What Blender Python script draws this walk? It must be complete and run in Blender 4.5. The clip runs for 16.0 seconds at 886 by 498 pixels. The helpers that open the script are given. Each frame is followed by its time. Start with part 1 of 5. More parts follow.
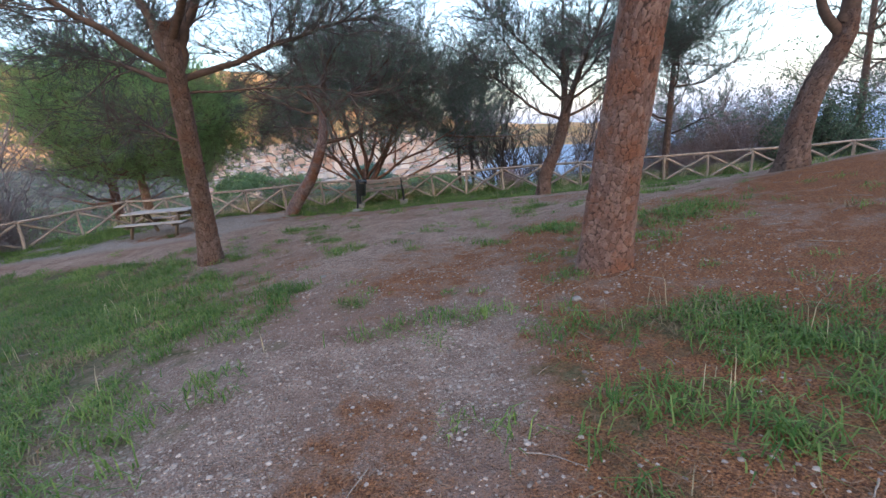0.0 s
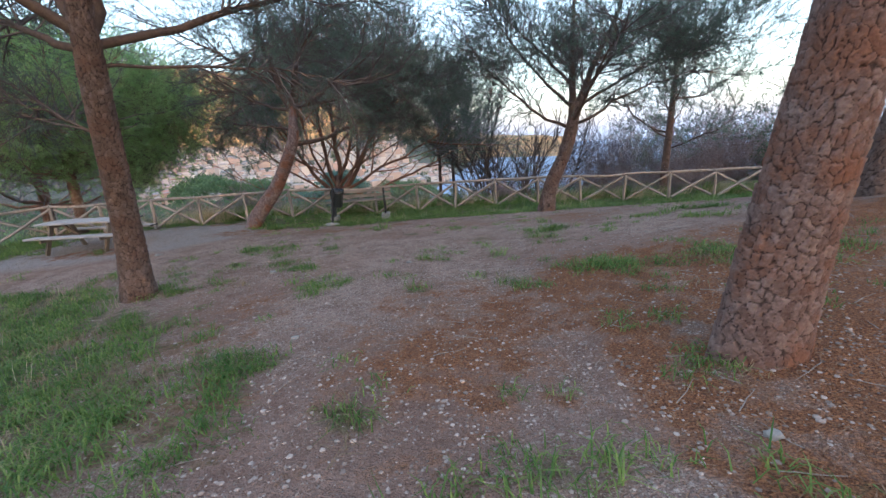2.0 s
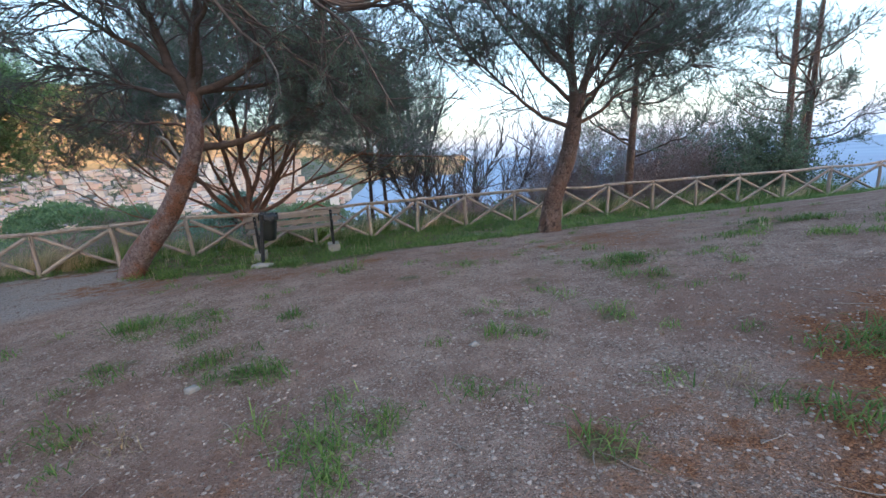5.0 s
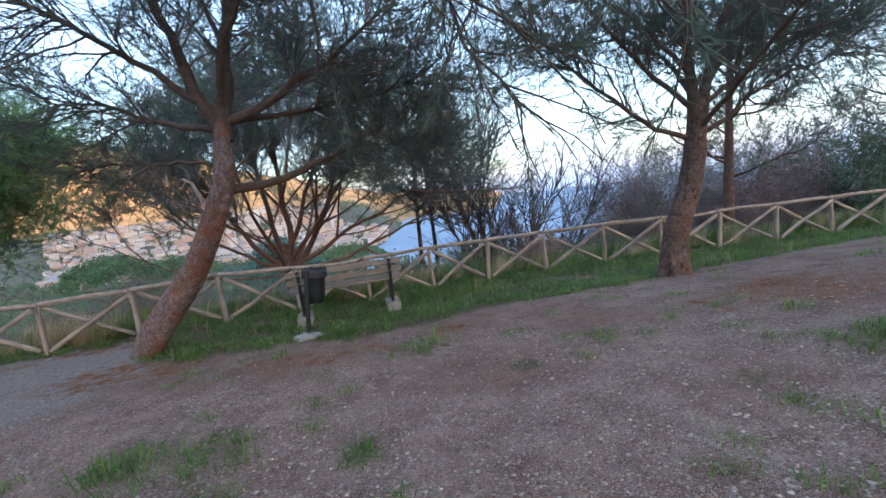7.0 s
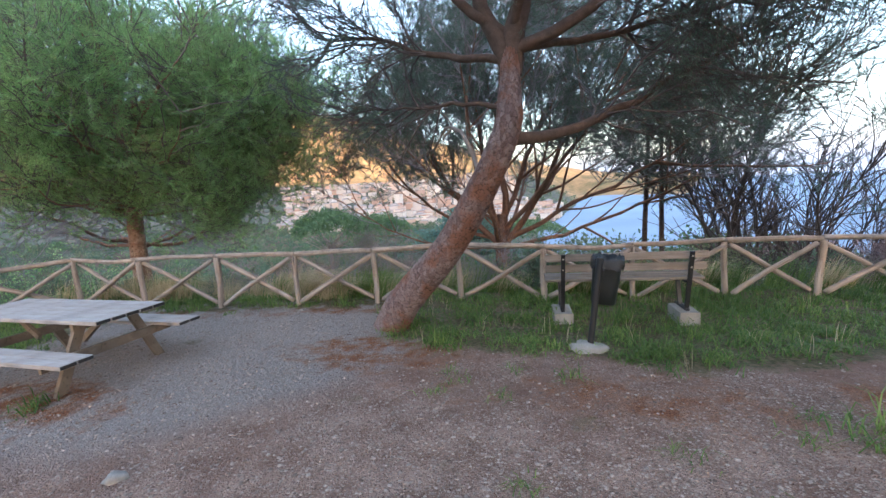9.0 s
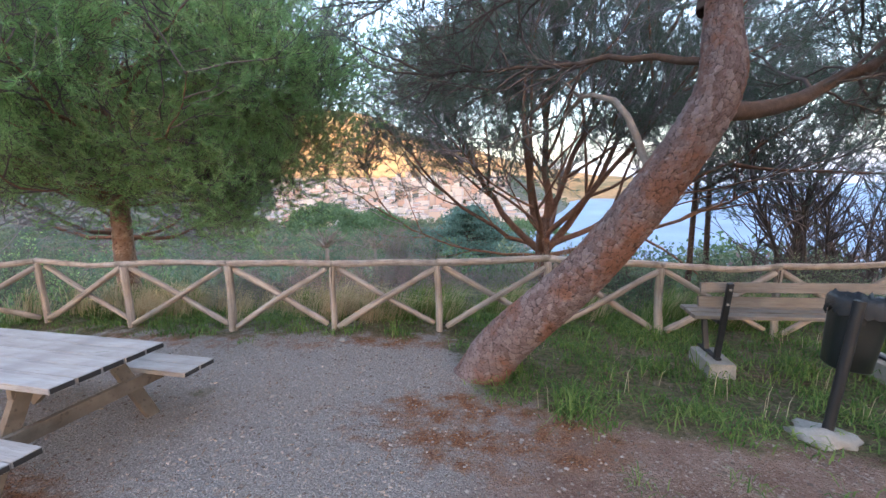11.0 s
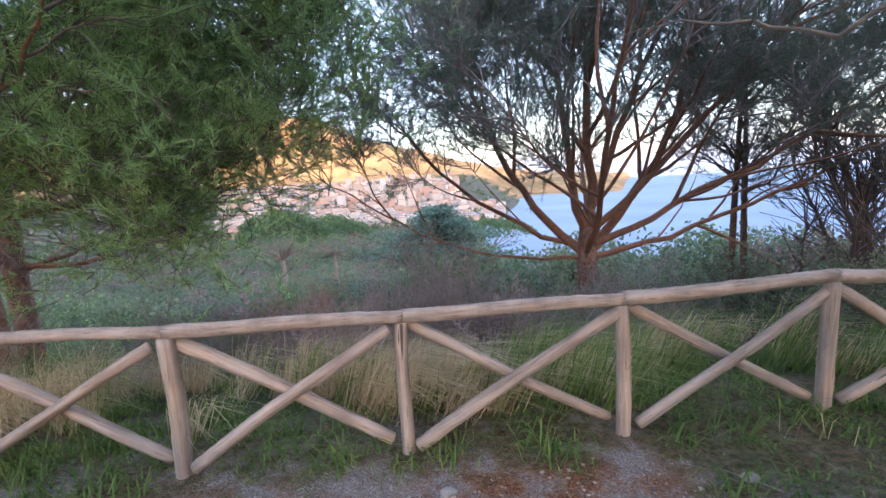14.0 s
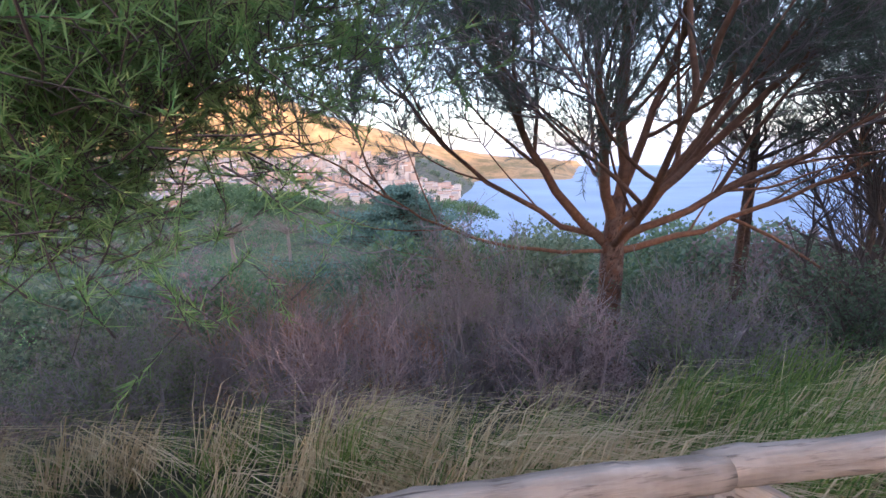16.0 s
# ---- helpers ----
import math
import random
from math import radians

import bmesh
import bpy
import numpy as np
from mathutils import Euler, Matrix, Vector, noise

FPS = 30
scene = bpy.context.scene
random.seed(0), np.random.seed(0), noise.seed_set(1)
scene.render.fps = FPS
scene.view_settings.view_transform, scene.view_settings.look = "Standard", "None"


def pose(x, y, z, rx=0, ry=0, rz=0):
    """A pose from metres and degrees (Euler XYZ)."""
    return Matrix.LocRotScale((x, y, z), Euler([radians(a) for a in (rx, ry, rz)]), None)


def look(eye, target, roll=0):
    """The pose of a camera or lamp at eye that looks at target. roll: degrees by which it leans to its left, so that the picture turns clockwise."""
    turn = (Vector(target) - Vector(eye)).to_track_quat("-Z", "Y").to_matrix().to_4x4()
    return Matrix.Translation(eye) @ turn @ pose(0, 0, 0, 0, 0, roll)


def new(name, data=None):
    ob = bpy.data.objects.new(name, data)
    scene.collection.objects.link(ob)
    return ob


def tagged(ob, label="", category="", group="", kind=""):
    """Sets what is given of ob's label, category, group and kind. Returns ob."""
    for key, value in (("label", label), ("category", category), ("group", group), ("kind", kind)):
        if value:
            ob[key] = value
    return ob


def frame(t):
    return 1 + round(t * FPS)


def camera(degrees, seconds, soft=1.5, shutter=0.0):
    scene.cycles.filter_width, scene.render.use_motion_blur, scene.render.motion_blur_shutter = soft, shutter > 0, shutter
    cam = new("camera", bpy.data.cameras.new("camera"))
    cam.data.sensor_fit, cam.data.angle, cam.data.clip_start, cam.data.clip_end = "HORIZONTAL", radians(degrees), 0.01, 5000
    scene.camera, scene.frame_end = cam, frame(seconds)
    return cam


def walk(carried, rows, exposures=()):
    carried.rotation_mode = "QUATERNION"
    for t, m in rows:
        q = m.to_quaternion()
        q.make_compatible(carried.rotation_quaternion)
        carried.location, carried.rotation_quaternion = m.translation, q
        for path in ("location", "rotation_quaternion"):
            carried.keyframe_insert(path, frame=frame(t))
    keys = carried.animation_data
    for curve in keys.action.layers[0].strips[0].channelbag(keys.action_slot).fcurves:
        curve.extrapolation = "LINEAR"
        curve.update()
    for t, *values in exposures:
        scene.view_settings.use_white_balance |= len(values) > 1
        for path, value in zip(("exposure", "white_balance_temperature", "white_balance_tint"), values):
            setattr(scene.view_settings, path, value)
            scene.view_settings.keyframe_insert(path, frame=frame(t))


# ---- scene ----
cam = camera(91.8, 16.0)
PATH = [
    (0, (1.515, -2.273, 2.43), (1.372, -0.342, 1.929), -5.5),
    (0.5, (1.334, -1.763, 2.427), (1.184, 0.161, 1.903), -6.3),
    (1, (1.087, -1.357, 2.416), (0.935, 0.567, 1.89), -4.8),
    (1.5, (0.946, -0.884, 2.409), (0.851, 1.05, 1.908), -4.4),
    (2, (0.821, -0.406, 2.407), (0.829, 1.536, 1.93), -3.5),
    (2.5, (0.639, 0.06, 2.392), (1.047, 1.962, 1.925), -1.0),
    (3, (0.323, 0.494, 2.428), (0.608, 2.419, 1.965), -2.6),
    (3.2, (0.24, 0.594, 2.431), (0.356, 2.54, 1.987), -2.5),
    (5.3, (-0.799, 3.341, 2.151), (-0.318, 5.238, 1.739), -4.0),
    (5.5, (-0.839, 3.574, 2.137), (-0.36, 5.474, 1.735), -3.9),
    (6, (-0.947, 4.106, 2.116), (-0.447, 6.008, 1.749), -3.4),
    (6.5, (-0.952, 4.64, 2.143), (-0.414, 6.54, 1.823), -5.2),
    (7, (-1.075, 5.14, 2.169), (-0.76, 7.101, 1.93), -7.0),
    (7.5, (-1.306, 5.67, 2.132), (-1.07, 7.642, 1.894), -4.0),
    (8, (-1.74, 6.04, 2.135), (-1.698, 8.02, 1.852), -3.8),
    (8.5, (-2.161, 6.486, 2.193), (-2.558, 8.426, 1.914), -5.6),
    (9, (-2.649, 6.945, 2.176), (-3.112, 8.87, 1.89), -3.3),
    (9.5, (-3.029, 7.379, 2.179), (-3.596, 9.277, 1.906), -3.6),
    (9.7, (-3.233, 7.499, 2.182), (-3.795, 9.398, 1.907), -2.7),
    (11.8, (-4.772, 8.979, 2.17), (-5.117, 10.925, 1.862), -2.7),
    (12, (-4.936, 9.155, 2.161), (-5.327, 11.091, 1.851), -4.7),
    (12.5, (-5.335, 9.49, 2.134), (-5.876, 11.391, 1.828), -4.1),
    (13, (-5.615, 9.989, 2.057), (-5.858, 11.95, 1.753), -2.9),
    (13.5, (-5.939, 10.437, 2.024), (-6.185, 12.4, 1.728), -4.3),
    (14, (-6.225, 10.883, 1.97), (-6.434, 12.85, 1.671), -3.8),
    (14.5, (-6.397, 11.391, 1.945), (-6.44, 13.364, 1.619), -3.4),
    (15, (-6.682, 11.81, 1.933), (-6.703, 13.778, 1.58), -0.9),
    (15.5, (-7.043, 12.136, 1.952), (-7.024, 14.1, 1.579), -0.9),
    (16, (-7.369, 12.49, 1.885), (-7.364, 14.45, 1.492), -1.1),
]
walk(cam, [(t, look(eye, target, roll)) for t, eye, target, roll in PATH], [(0.0, 3.55, 5550, 14), (3.0, 3.6, 5500, 11), (6.0, 3.55, 5300, 9), (7.5, 3.6, 5300, 12), (9.0, 3.95, 5500, 12), (12.0, 4.15, 5650, 18), (13.5, 4.1, 5650, 20), (16.0, 3.9, 5550, 25)])

# ---- light ----
SUN_AZ, SUN_EL = radians(165), radians(3.4)
world = bpy.data.worlds.new("world")
scene.world = world
world.use_nodes = True
wn, wl = world.node_tree.nodes, world.node_tree.links
sky = wn.new("ShaderNodeTexSky")
sky.sky_type, sky.sun_disc = "NISHITA", False
sky.sun_elevation, sky.sun_rotation = SUN_EL, SUN_AZ
sky.altitude, sky.air_density, sky.dust_density, sky.ozone_density = 60, 1.0, 2.5, 1.0
# thin high cloud, whiter towards the horizon over the sea
wco = wn.new("ShaderNodeTexCoord")
wmap = wn.new("ShaderNodeMapping")
wmap.inputs["Scale"].default_value = (1.6, 1.6, 4.0)
wnoise = wn.new("ShaderNodeTexNoise")
wnoise.inputs["Scale"].default_value, wnoise.inputs["Detail"].default_value = 1.7, 6
wramp = wn.new("ShaderNodeMapRange")
for key, value in (("From Min", 0.42), ("From Max", 0.75), ("To Min", 0.4), ("To Max", 0.8)):
    wramp.inputs[key].default_value = value
wsep = wn.new("ShaderNodeSeparateXYZ")
wlow = wn.new("ShaderNodeMapRange")
for key, value in (("From Min", 0.0), ("From Max", 0.25), ("To Min", 0.55), ("To Max", 0.0)):
    wlow.inputs[key].default_value = value
wmax = wn.new("ShaderNodeMath")
wmax.operation = "MAXIMUM"
wmix = wn.new("ShaderNodeMix")
wmix.data_type = "RGBA"
wmix.inputs["B"].default_value = (0.98, 1.14, 1.42, 1)
wbg = wn["Background"]
wbg.inputs["Strength"].default_value = 0.12
wl.new(wco.outputs["Generated"], wmap.inputs["Vector"])
wl.new(wmap.outputs["Vector"], wnoise.inputs["Vector"])
wl.new(wnoise.outputs["Fac"], wramp.inputs["Value"])
wl.new(wco.outputs["Generated"], wsep.inputs["Vector"])
wl.new(wsep.outputs["Z"], wlow.inputs["Value"])
wl.new(wramp.outputs["Result"], wmax.inputs[0])
wl.new(wlow.outputs["Result"], wmax.inputs[1])
wl.new(wmax.outputs["Value"], wmix.inputs["Factor"])
wl.new(sky.outputs["Color"], wmix.inputs["A"])
wl.new(wmix.outputs["Result"], wbg.inputs["Color"])

sun_data = bpy.data.lights.new("sun", "SUN")
sun_data.energy, sun_data.angle, sun_data.color = 1.0, radians(0.5), (1.0, 0.74, 0.48)
sun_lamp = new("sun", sun_data)
sun_lamp.matrix_world = look((math.sin(SUN_AZ) * math.cos(SUN_EL), math.cos(SUN_AZ) * math.cos(SUN_EL), math.sin(SUN_EL)), (0, 0, 0))


# ---- materials ----
class Mat:
    """A node material with short calls for the usual nodes."""

    def __init__(self, name, rough=0.8, spec=0.3):
        self.mat = bpy.data.materials.new(name)
        self.mat.use_nodes = True
        self.n, self.l = self.mat.node_tree.nodes, self.mat.node_tree.links
        self.bsdf = self.n["Principled BSDF"]
        self.bsdf.inputs["Roughness"].default_value = rough
        self.bsdf.inputs["Specular IOR Level"].default_value = spec
        self.co = self.n.new("ShaderNodeTexCoord").outputs["Object"]

    def put(self, socket, value):
        if hasattr(value, "is_linked"):
            self.l.new(value, socket)
        else:
            socket.default_value = value

    def scaled(self, s):
        m = self.n.new("ShaderNodeMapping")
        m.inputs["Scale"].default_value = s if isinstance(s, tuple) else (s, s, s)
        self.l.new(self.co, m.inputs["Vector"])
        return m.outputs["Vector"]

    def noise(self, scale, detail=4, stretch=None, rough=0.55):
        t = self.n.new("ShaderNodeTexNoise")
        t.inputs["Scale"].default_value, t.inputs["Detail"].default_value, t.inputs["Roughness"].default_value = scale, detail, rough
        self.l.new(self.scaled(stretch) if stretch else self.co, t.inputs["Vector"])
        return t.outputs["Fac"]

    def cells(self, scale, feature="F1", out="Distance"):
        t = self.n.new("ShaderNodeTexVoronoi")
        t.feature = feature
        t.inputs["Scale"].default_value = scale
        self.l.new(self.co, t.inputs["Vector"])
        return t.outputs[out]

    def span(self, value, a, b, lo=0.0, hi=1.0):
        m = self.n.new("ShaderNodeMapRange")
        for key, v in (("From Min", a), ("From Max", b), ("To Min", lo), ("To Max", hi)):
            m.inputs[key].default_value = v
        self.l.new(value, m.inputs["Value"])
        return m.outputs["Result"]

    def math(self, op, a, b=0.0):
        m = self.n.new("ShaderNodeMath")
        m.operation = op
        self.put(m.inputs[0], a), self.put(m.inputs[1], b)
        return m.outputs["Value"]

    def mix(self, f, a, b, blend="MIX"):
        m = self.n.new("ShaderNodeMix")
        m.data_type, m.blend_type = "RGBA", blend
        self.put(m.inputs["Factor"], f)
        for key, v in (("A", a), ("B", b)):
            self.put(m.inputs[key], (*v, 1) if isinstance(v, tuple) else v)
        return m.outputs["Result"]

    def attr(self, name):
        a = self.n.new("ShaderNodeAttribute")
        a.attribute_name = name
        return a.outputs["Fac"]

    def rand(self):
        return self.n.new("ShaderNodeObjectInfo").outputs["Random"]

    def island(self):
        return self.n.new("ShaderNodeNewGeometry").outputs["Random Per Island"]

    def color(self, c):
        self.put(self.bsdf.inputs["Base Color"], (*c, 1) if isinstance(c, tuple) else c)
        return self

    def bump(self, height, strength=0.5, distance=0.02):
        b = self.n.new("ShaderNodeBump")
        b.inputs["Strength"].default_value, b.inputs["Distance"].default_value = strength, distance
        self.l.new(height, b.inputs["Height"])
        self.l.new(b.outputs["Normal"], self.bsdf.inputs["Normal"])
        return self


def leafy(name, dark, light, rough=0.55, through_light=0.5):
    m = Mat(name, rough, 0.3)
    c = m.mix(m.island(), dark, light)
    c = m.mix(m.span(m.noise(0.9, 3), 0.35, 0.65), c, m.mix(0.5, c, (dark[0] * 0.6, dark[1] * 0.6, dark[2] * 0.6)))
    m.color(c)
    t = m.n.new("ShaderNodeBsdfTranslucent")
    m.put(t.inputs["Color"], c)
    s = m.n.new("ShaderNodeMixShader")
    s.inputs["Fac"].default_value = through_light
    m.l.new(m.bsdf.outputs["BSDF"], s.inputs[1])
    m.l.new(t.outputs["BSDF"], s.inputs[2])
    m.l.new(s.outputs["Shader"], m.n["Material Output"].inputs["Surface"])
    return m.mat


def bark_mat(name, plate_a, plate_b, crack, rust=(0.23, 0.11, 0.065)):
    m = Mat(name, 0.9, 0.15)
    c = m.mix(m.attr("plate"), plate_a, plate_b)
    c = m.mix(m.span(m.noise(9, 6, None, 0.65), 0.4, 0.65, 0, 0.5), c, m.mix(0.2, plate_a, crack))
    c = m.mix(m.span(m.noise(26, 6, None, 0.7), 0.52, 0.7, 0, 0.35), c, tuple(min(1.0, v * 1.35) for v in plate_b))
    c = m.mix(m.span(m.noise(2.6, 6, None, 0.65), 0.47, 0.6, 0, 0.75), c, rust)
    c = m.mix(m.span(m.noise(55, 6, None, 0.7), 0.4, 0.7, 0.0, 0.35), c, m.mix(0.5, c, (0.02, 0.015, 0.012)))
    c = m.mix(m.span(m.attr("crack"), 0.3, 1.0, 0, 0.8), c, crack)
    h = m.math("ADD", m.noise(60, 6, None, 0.7), m.math("MULTIPLY", m.noise(18, 5), 1.5))
    return m.color(c).bump(h, 0.9, 0.012).mat


def wood_mat(name, a, b, dark, along=(1, 1, 0.06), cracks=0.85, open_at=0.69):
    m = Mat(name, 0.85, 0.2)
    grain = m.noise(28, 6, along)
    c = m.mix(m.span(grain, 0.3, 0.7), a, b)
    c = m.mix(m.span(m.noise(3, 4), 0.45, 0.75, 0, 0.6), c, dark)
    c = m.mix(m.math("MULTIPLY", m.rand(), 0.35), c, m.mix(0.5, c, (0.16, 0.12, 0.08)))
    fine = m.noise(90, 4, along)
    c = m.mix(m.span(fine, 0.58, 0.7, 0, 0.7), c, dark)
    split = m.span(m.noise(17, 2, tuple(v * 0.5 if v < 0.5 else v for v in along)), open_at, open_at + 0.02)
    c = m.mix(m.math("MULTIPLY", split, cracks), c, (0.045, 0.032, 0.025))
    return m.color(c).bump(m.math("SUBTRACT", m.math("ADD", grain, fine), m.math("MULTIPLY", split, 2.0)), 0.5, 0.01).mat


def plain(name, c, rough=0.7, spread=0.25, scale=8, bump=0.2, spec=0.3):
    m = Mat(name, rough, spec)
    k = m.mix(m.span(m.noise(scale, 5), 0.3, 0.7), c, tuple(v * (1 - spread) for v in c))
    k = m.mix(m.span(m.noise(scale * 8, 3), 0.4, 0.7, 0, 0.4), k, tuple(v * (1 - 1.6 * spread) for v in c))
    return m.color(k).bump(m.noise(scale * 6, 4), bump, 0.01).mat


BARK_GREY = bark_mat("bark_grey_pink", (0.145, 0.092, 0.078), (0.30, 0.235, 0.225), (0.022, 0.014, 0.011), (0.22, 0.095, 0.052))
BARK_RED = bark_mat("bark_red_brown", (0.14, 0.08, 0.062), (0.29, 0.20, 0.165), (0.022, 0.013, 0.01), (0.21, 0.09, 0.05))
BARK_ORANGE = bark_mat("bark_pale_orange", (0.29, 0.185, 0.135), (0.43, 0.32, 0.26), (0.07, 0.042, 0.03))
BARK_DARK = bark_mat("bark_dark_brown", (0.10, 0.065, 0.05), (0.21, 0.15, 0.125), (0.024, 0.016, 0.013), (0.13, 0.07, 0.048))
LIMB = plain("limb_bark", (0.15, 0.10, 0.075), 0.9, 0.4, 14, 0.6, 0.15)
LIMB_RED = plain("limb_bark_red", (0.30, 0.16, 0.105), 0.9, 0.4, 14, 0.6, 0.15)
LIMB_PALE = plain("limb_dead_pale", (0.36, 0.29, 0.24), 0.9, 0.3, 14, 0.5, 0.15)
TWIG = plain("twig", (0.16, 0.125, 0.11), 0.9, 0.3, 6, 0.1, 0.1)
TWIG_RUST = plain("twig_rust", (0.48, 0.275, 0.20), 0.9, 0.35, 3, 0.1, 0.1)
TWIG_GREY = plain("twig_grey", (0.33, 0.28, 0.28), 0.9, 0.3, 6, 0.1, 0.1)
TWIG_BROWN = plain("twig_brown", (0.50, 0.365, 0.355), 0.9, 0.35, 3, 0.1, 0.1)
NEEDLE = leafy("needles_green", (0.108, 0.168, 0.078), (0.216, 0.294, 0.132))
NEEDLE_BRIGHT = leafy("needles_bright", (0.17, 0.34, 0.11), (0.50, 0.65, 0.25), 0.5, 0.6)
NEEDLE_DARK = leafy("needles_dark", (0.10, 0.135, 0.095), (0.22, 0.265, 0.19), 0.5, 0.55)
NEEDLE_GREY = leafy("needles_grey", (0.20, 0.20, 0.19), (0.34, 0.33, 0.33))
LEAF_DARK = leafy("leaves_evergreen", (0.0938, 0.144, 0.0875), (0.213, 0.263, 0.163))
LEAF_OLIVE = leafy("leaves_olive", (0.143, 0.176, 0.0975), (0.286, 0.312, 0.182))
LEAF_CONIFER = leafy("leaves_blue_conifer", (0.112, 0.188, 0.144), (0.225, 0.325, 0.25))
LEAF_BROWN = leafy("leaves_brown", (0.20, 0.135, 0.12), (0.36, 0.26, 0.235))
GRASS = leafy("grass_green", (0.07, 0.155, 0.03), (0.30, 0.37, 0.10), 0.5, 0.45)
GRASS_DRY = leafy("grass_dry", (0.50, 0.38, 0.21), (0.78, 0.66, 0.44), 0.6, 0.4)
LITTER = leafy("needle_litter", (0.16, 0.075, 0.04), (0.32, 0.19, 0.11), 0.8, 0.05)
LITTER_STRAW = leafy("matted_straw", (0.17, 0.11, 0.06), (0.45, 0.35, 0.20), 0.7, 0.2)
FENCE_WOOD = wood_mat("fence_wood", (0.24, 0.185, 0.145), (0.48, 0.395, 0.33), (0.10, 0.075, 0.06), (1, 1, 0.05), 0.85, 0.665)
TABLE_WOOD = wood_mat("table_wood", (0.36, 0.32, 0.29), (0.46, 0.42, 0.39), (0.20, 0.17, 0.155), (0.07, 1, 1), 0.15)
TABLE_FRAME = wood_mat("table_frame_wood", (0.16, 0.12, 0.085), (0.25, 0.19, 0.14), (0.075, 0.055, 0.04), (0.3, 0.3, 0.3))
BENCH_WOOD = wood_mat("bench_wood", (0.19, 0.155, 0.125), (0.28, 0.235, 0.195), (0.10, 0.08, 0.065), (0.07, 1, 1), 0.3)
PLANK_END = plain("plank_end_dark", (0.045, 0.04, 0.037), 0.85, 0.3, 30, 0.3)
IRON = plain("black_iron", (0.018, 0.018, 0.02), 0.5, 0.3, 20, 0.2, 0.5)
PLASTIC = plain("black_plastic", (0.014, 0.018, 0.018), 0.42, 0.25, 12, 0.15, 0.5)
BAG = plain("bin_bag", (0.010, 0.011, 0.014), 0.18, 0.3, 25, 0.9, 0.7)
CONCRETE = plain("concrete", (0.35, 0.32, 0.28), 0.9, 0.25, 9, 0.5)
STONE = plain("stone", (0.33, 0.295, 0.26), 0.9, 0.3, 12, 0.5)


def pebble_mat():
    m = Mat("pebbles", 0.85, 0.25)
    c = m.mix(m.island(), (0.12, 0.08, 0.06), (0.47, 0.375, 0.31))
    return m.color(m.mix(m.span(m.noise(60, 3), 0.4, 0.7, 0, 0.4), c, (0.2, 0.15, 0.12))).mat


PEBBLE = pebble_mat()


def ground_mat():
    m = Mat("ground", 0.95, 0.15)
    n1, n2, n3 = m.noise(0.55, 5), m.noise(3.2, 7, None, 0.65), m.noise(45, 4)
    grit, grit2 = m.cells(36), m.cells(85)
    tone = m.n.new("ShaderNodeSeparateColor")
    m.l.new(m.cells(36, "F1", "Color"), tone.inputs["Color"])
    pick = m.n.new("ShaderNodeSeparateColor")
    m.l.new(m.cells(85, "F1", "Color"), pick.inputs["Color"])
    soil = m.mix(m.span(n2, 0.3, 0.7), (0.18, 0.104, 0.076), (0.46, 0.32, 0.25))
    small = m.mix(pick.outputs["Red"], (0.10, 0.06, 0.045), (0.64, 0.51, 0.42))
    gravel = m.mix(m.span(grit2, 0.2, 0.55), small, soil)
    big = m.mix(tone.outputs["Red"], (0.18, 0.12, 0.095), (0.60, 0.49, 0.41))
    gravel = m.mix(m.math("MULTIPLY", m.span(tone.outputs["Green"], 0.62, 0.66), m.span(grit, 0.48, 0.36)), gravel, big)
    gravel = m.mix(m.span(n1, 0.47, 0.62, 0, 0.75), gravel, m.mix(0.5, soil, (0.22, 0.115, 0.08)))
    pad = m.mix(m.span(grit2, 0.15, 0.6), m.mix(pick.outputs["Green"], (0.29, 0.25, 0.222), (0.64, 0.57, 0.52)), (0.28, 0.24, 0.215))
    litter = m.mix(m.span(m.noise(70, 6), 0.36, 0.64), (0.11, 0.042, 0.022), (0.46, 0.20, 0.085))
    litter = m.mix(m.span(n2, 0.42, 0.7, 0, 0.45), litter, (0.15, 0.085, 0.06))
    turf = m.mix(m.span(m.noise(22, 5), 0.35, 0.65), (0.06, 0.075, 0.03), (0.20, 0.16, 0.09))
    wild = m.mix(m.span(m.noise(0.12, 6), 0.4, 0.6), (0.07, 0.085, 0.05), (0.15, 0.125, 0.10))
    hill = m.mix(m.span(m.noise(0.011, 10, None, 0.72), 0.42, 0.58), (0.42, 0.245, 0.115), (0.20, 0.145, 0.065))
    c = m.mix(m.attr("pad"), gravel, pad)
    edge = m.math("ADD", m.span(n2, 0.3, 0.7, -0.5, 0.5), m.span(n1, 0.3, 0.7, -0.25, 0.25))
    c = m.mix(m.span(m.math("ADD", m.attr("litter"), edge), 0.40, 0.85), c, litter)
    c = m.mix(m.span(m.math("ADD", m.attr("grass"), edge), 0.5, 0.95, 0, 0.9), c, turf)
    c = m.mix(m.attr("wild"), c, wild)
    c = m.mix(m.attr("hill"), c, hill)
    lump = m.math("ADD", m.math("MULTIPLY", m.math("SUBTRACT", 1.0, grit2), 0.8), m.math("MULTIPLY", m.math("SUBTRACT", 1.0, grit), 0.7))
    h = m.math("ADD", lump, m.math("ADD", n3, m.math("MULTIPLY", n2, 3.0)))
    return m.color(c).bump(h, 1.0, 0.035).mat


GROUND = ground_mat()


def sea_mat():
    m = Mat("sea", 0.55, 0.15)
    c = m.mix(m.span(m.noise(0.006, 5), 0.35, 0.65), (0.15, 0.205, 0.30), (0.20, 0.265, 0.36))
    return m.color(c).bump(m.noise(0.25, 6), 0.35, 0.6).mat


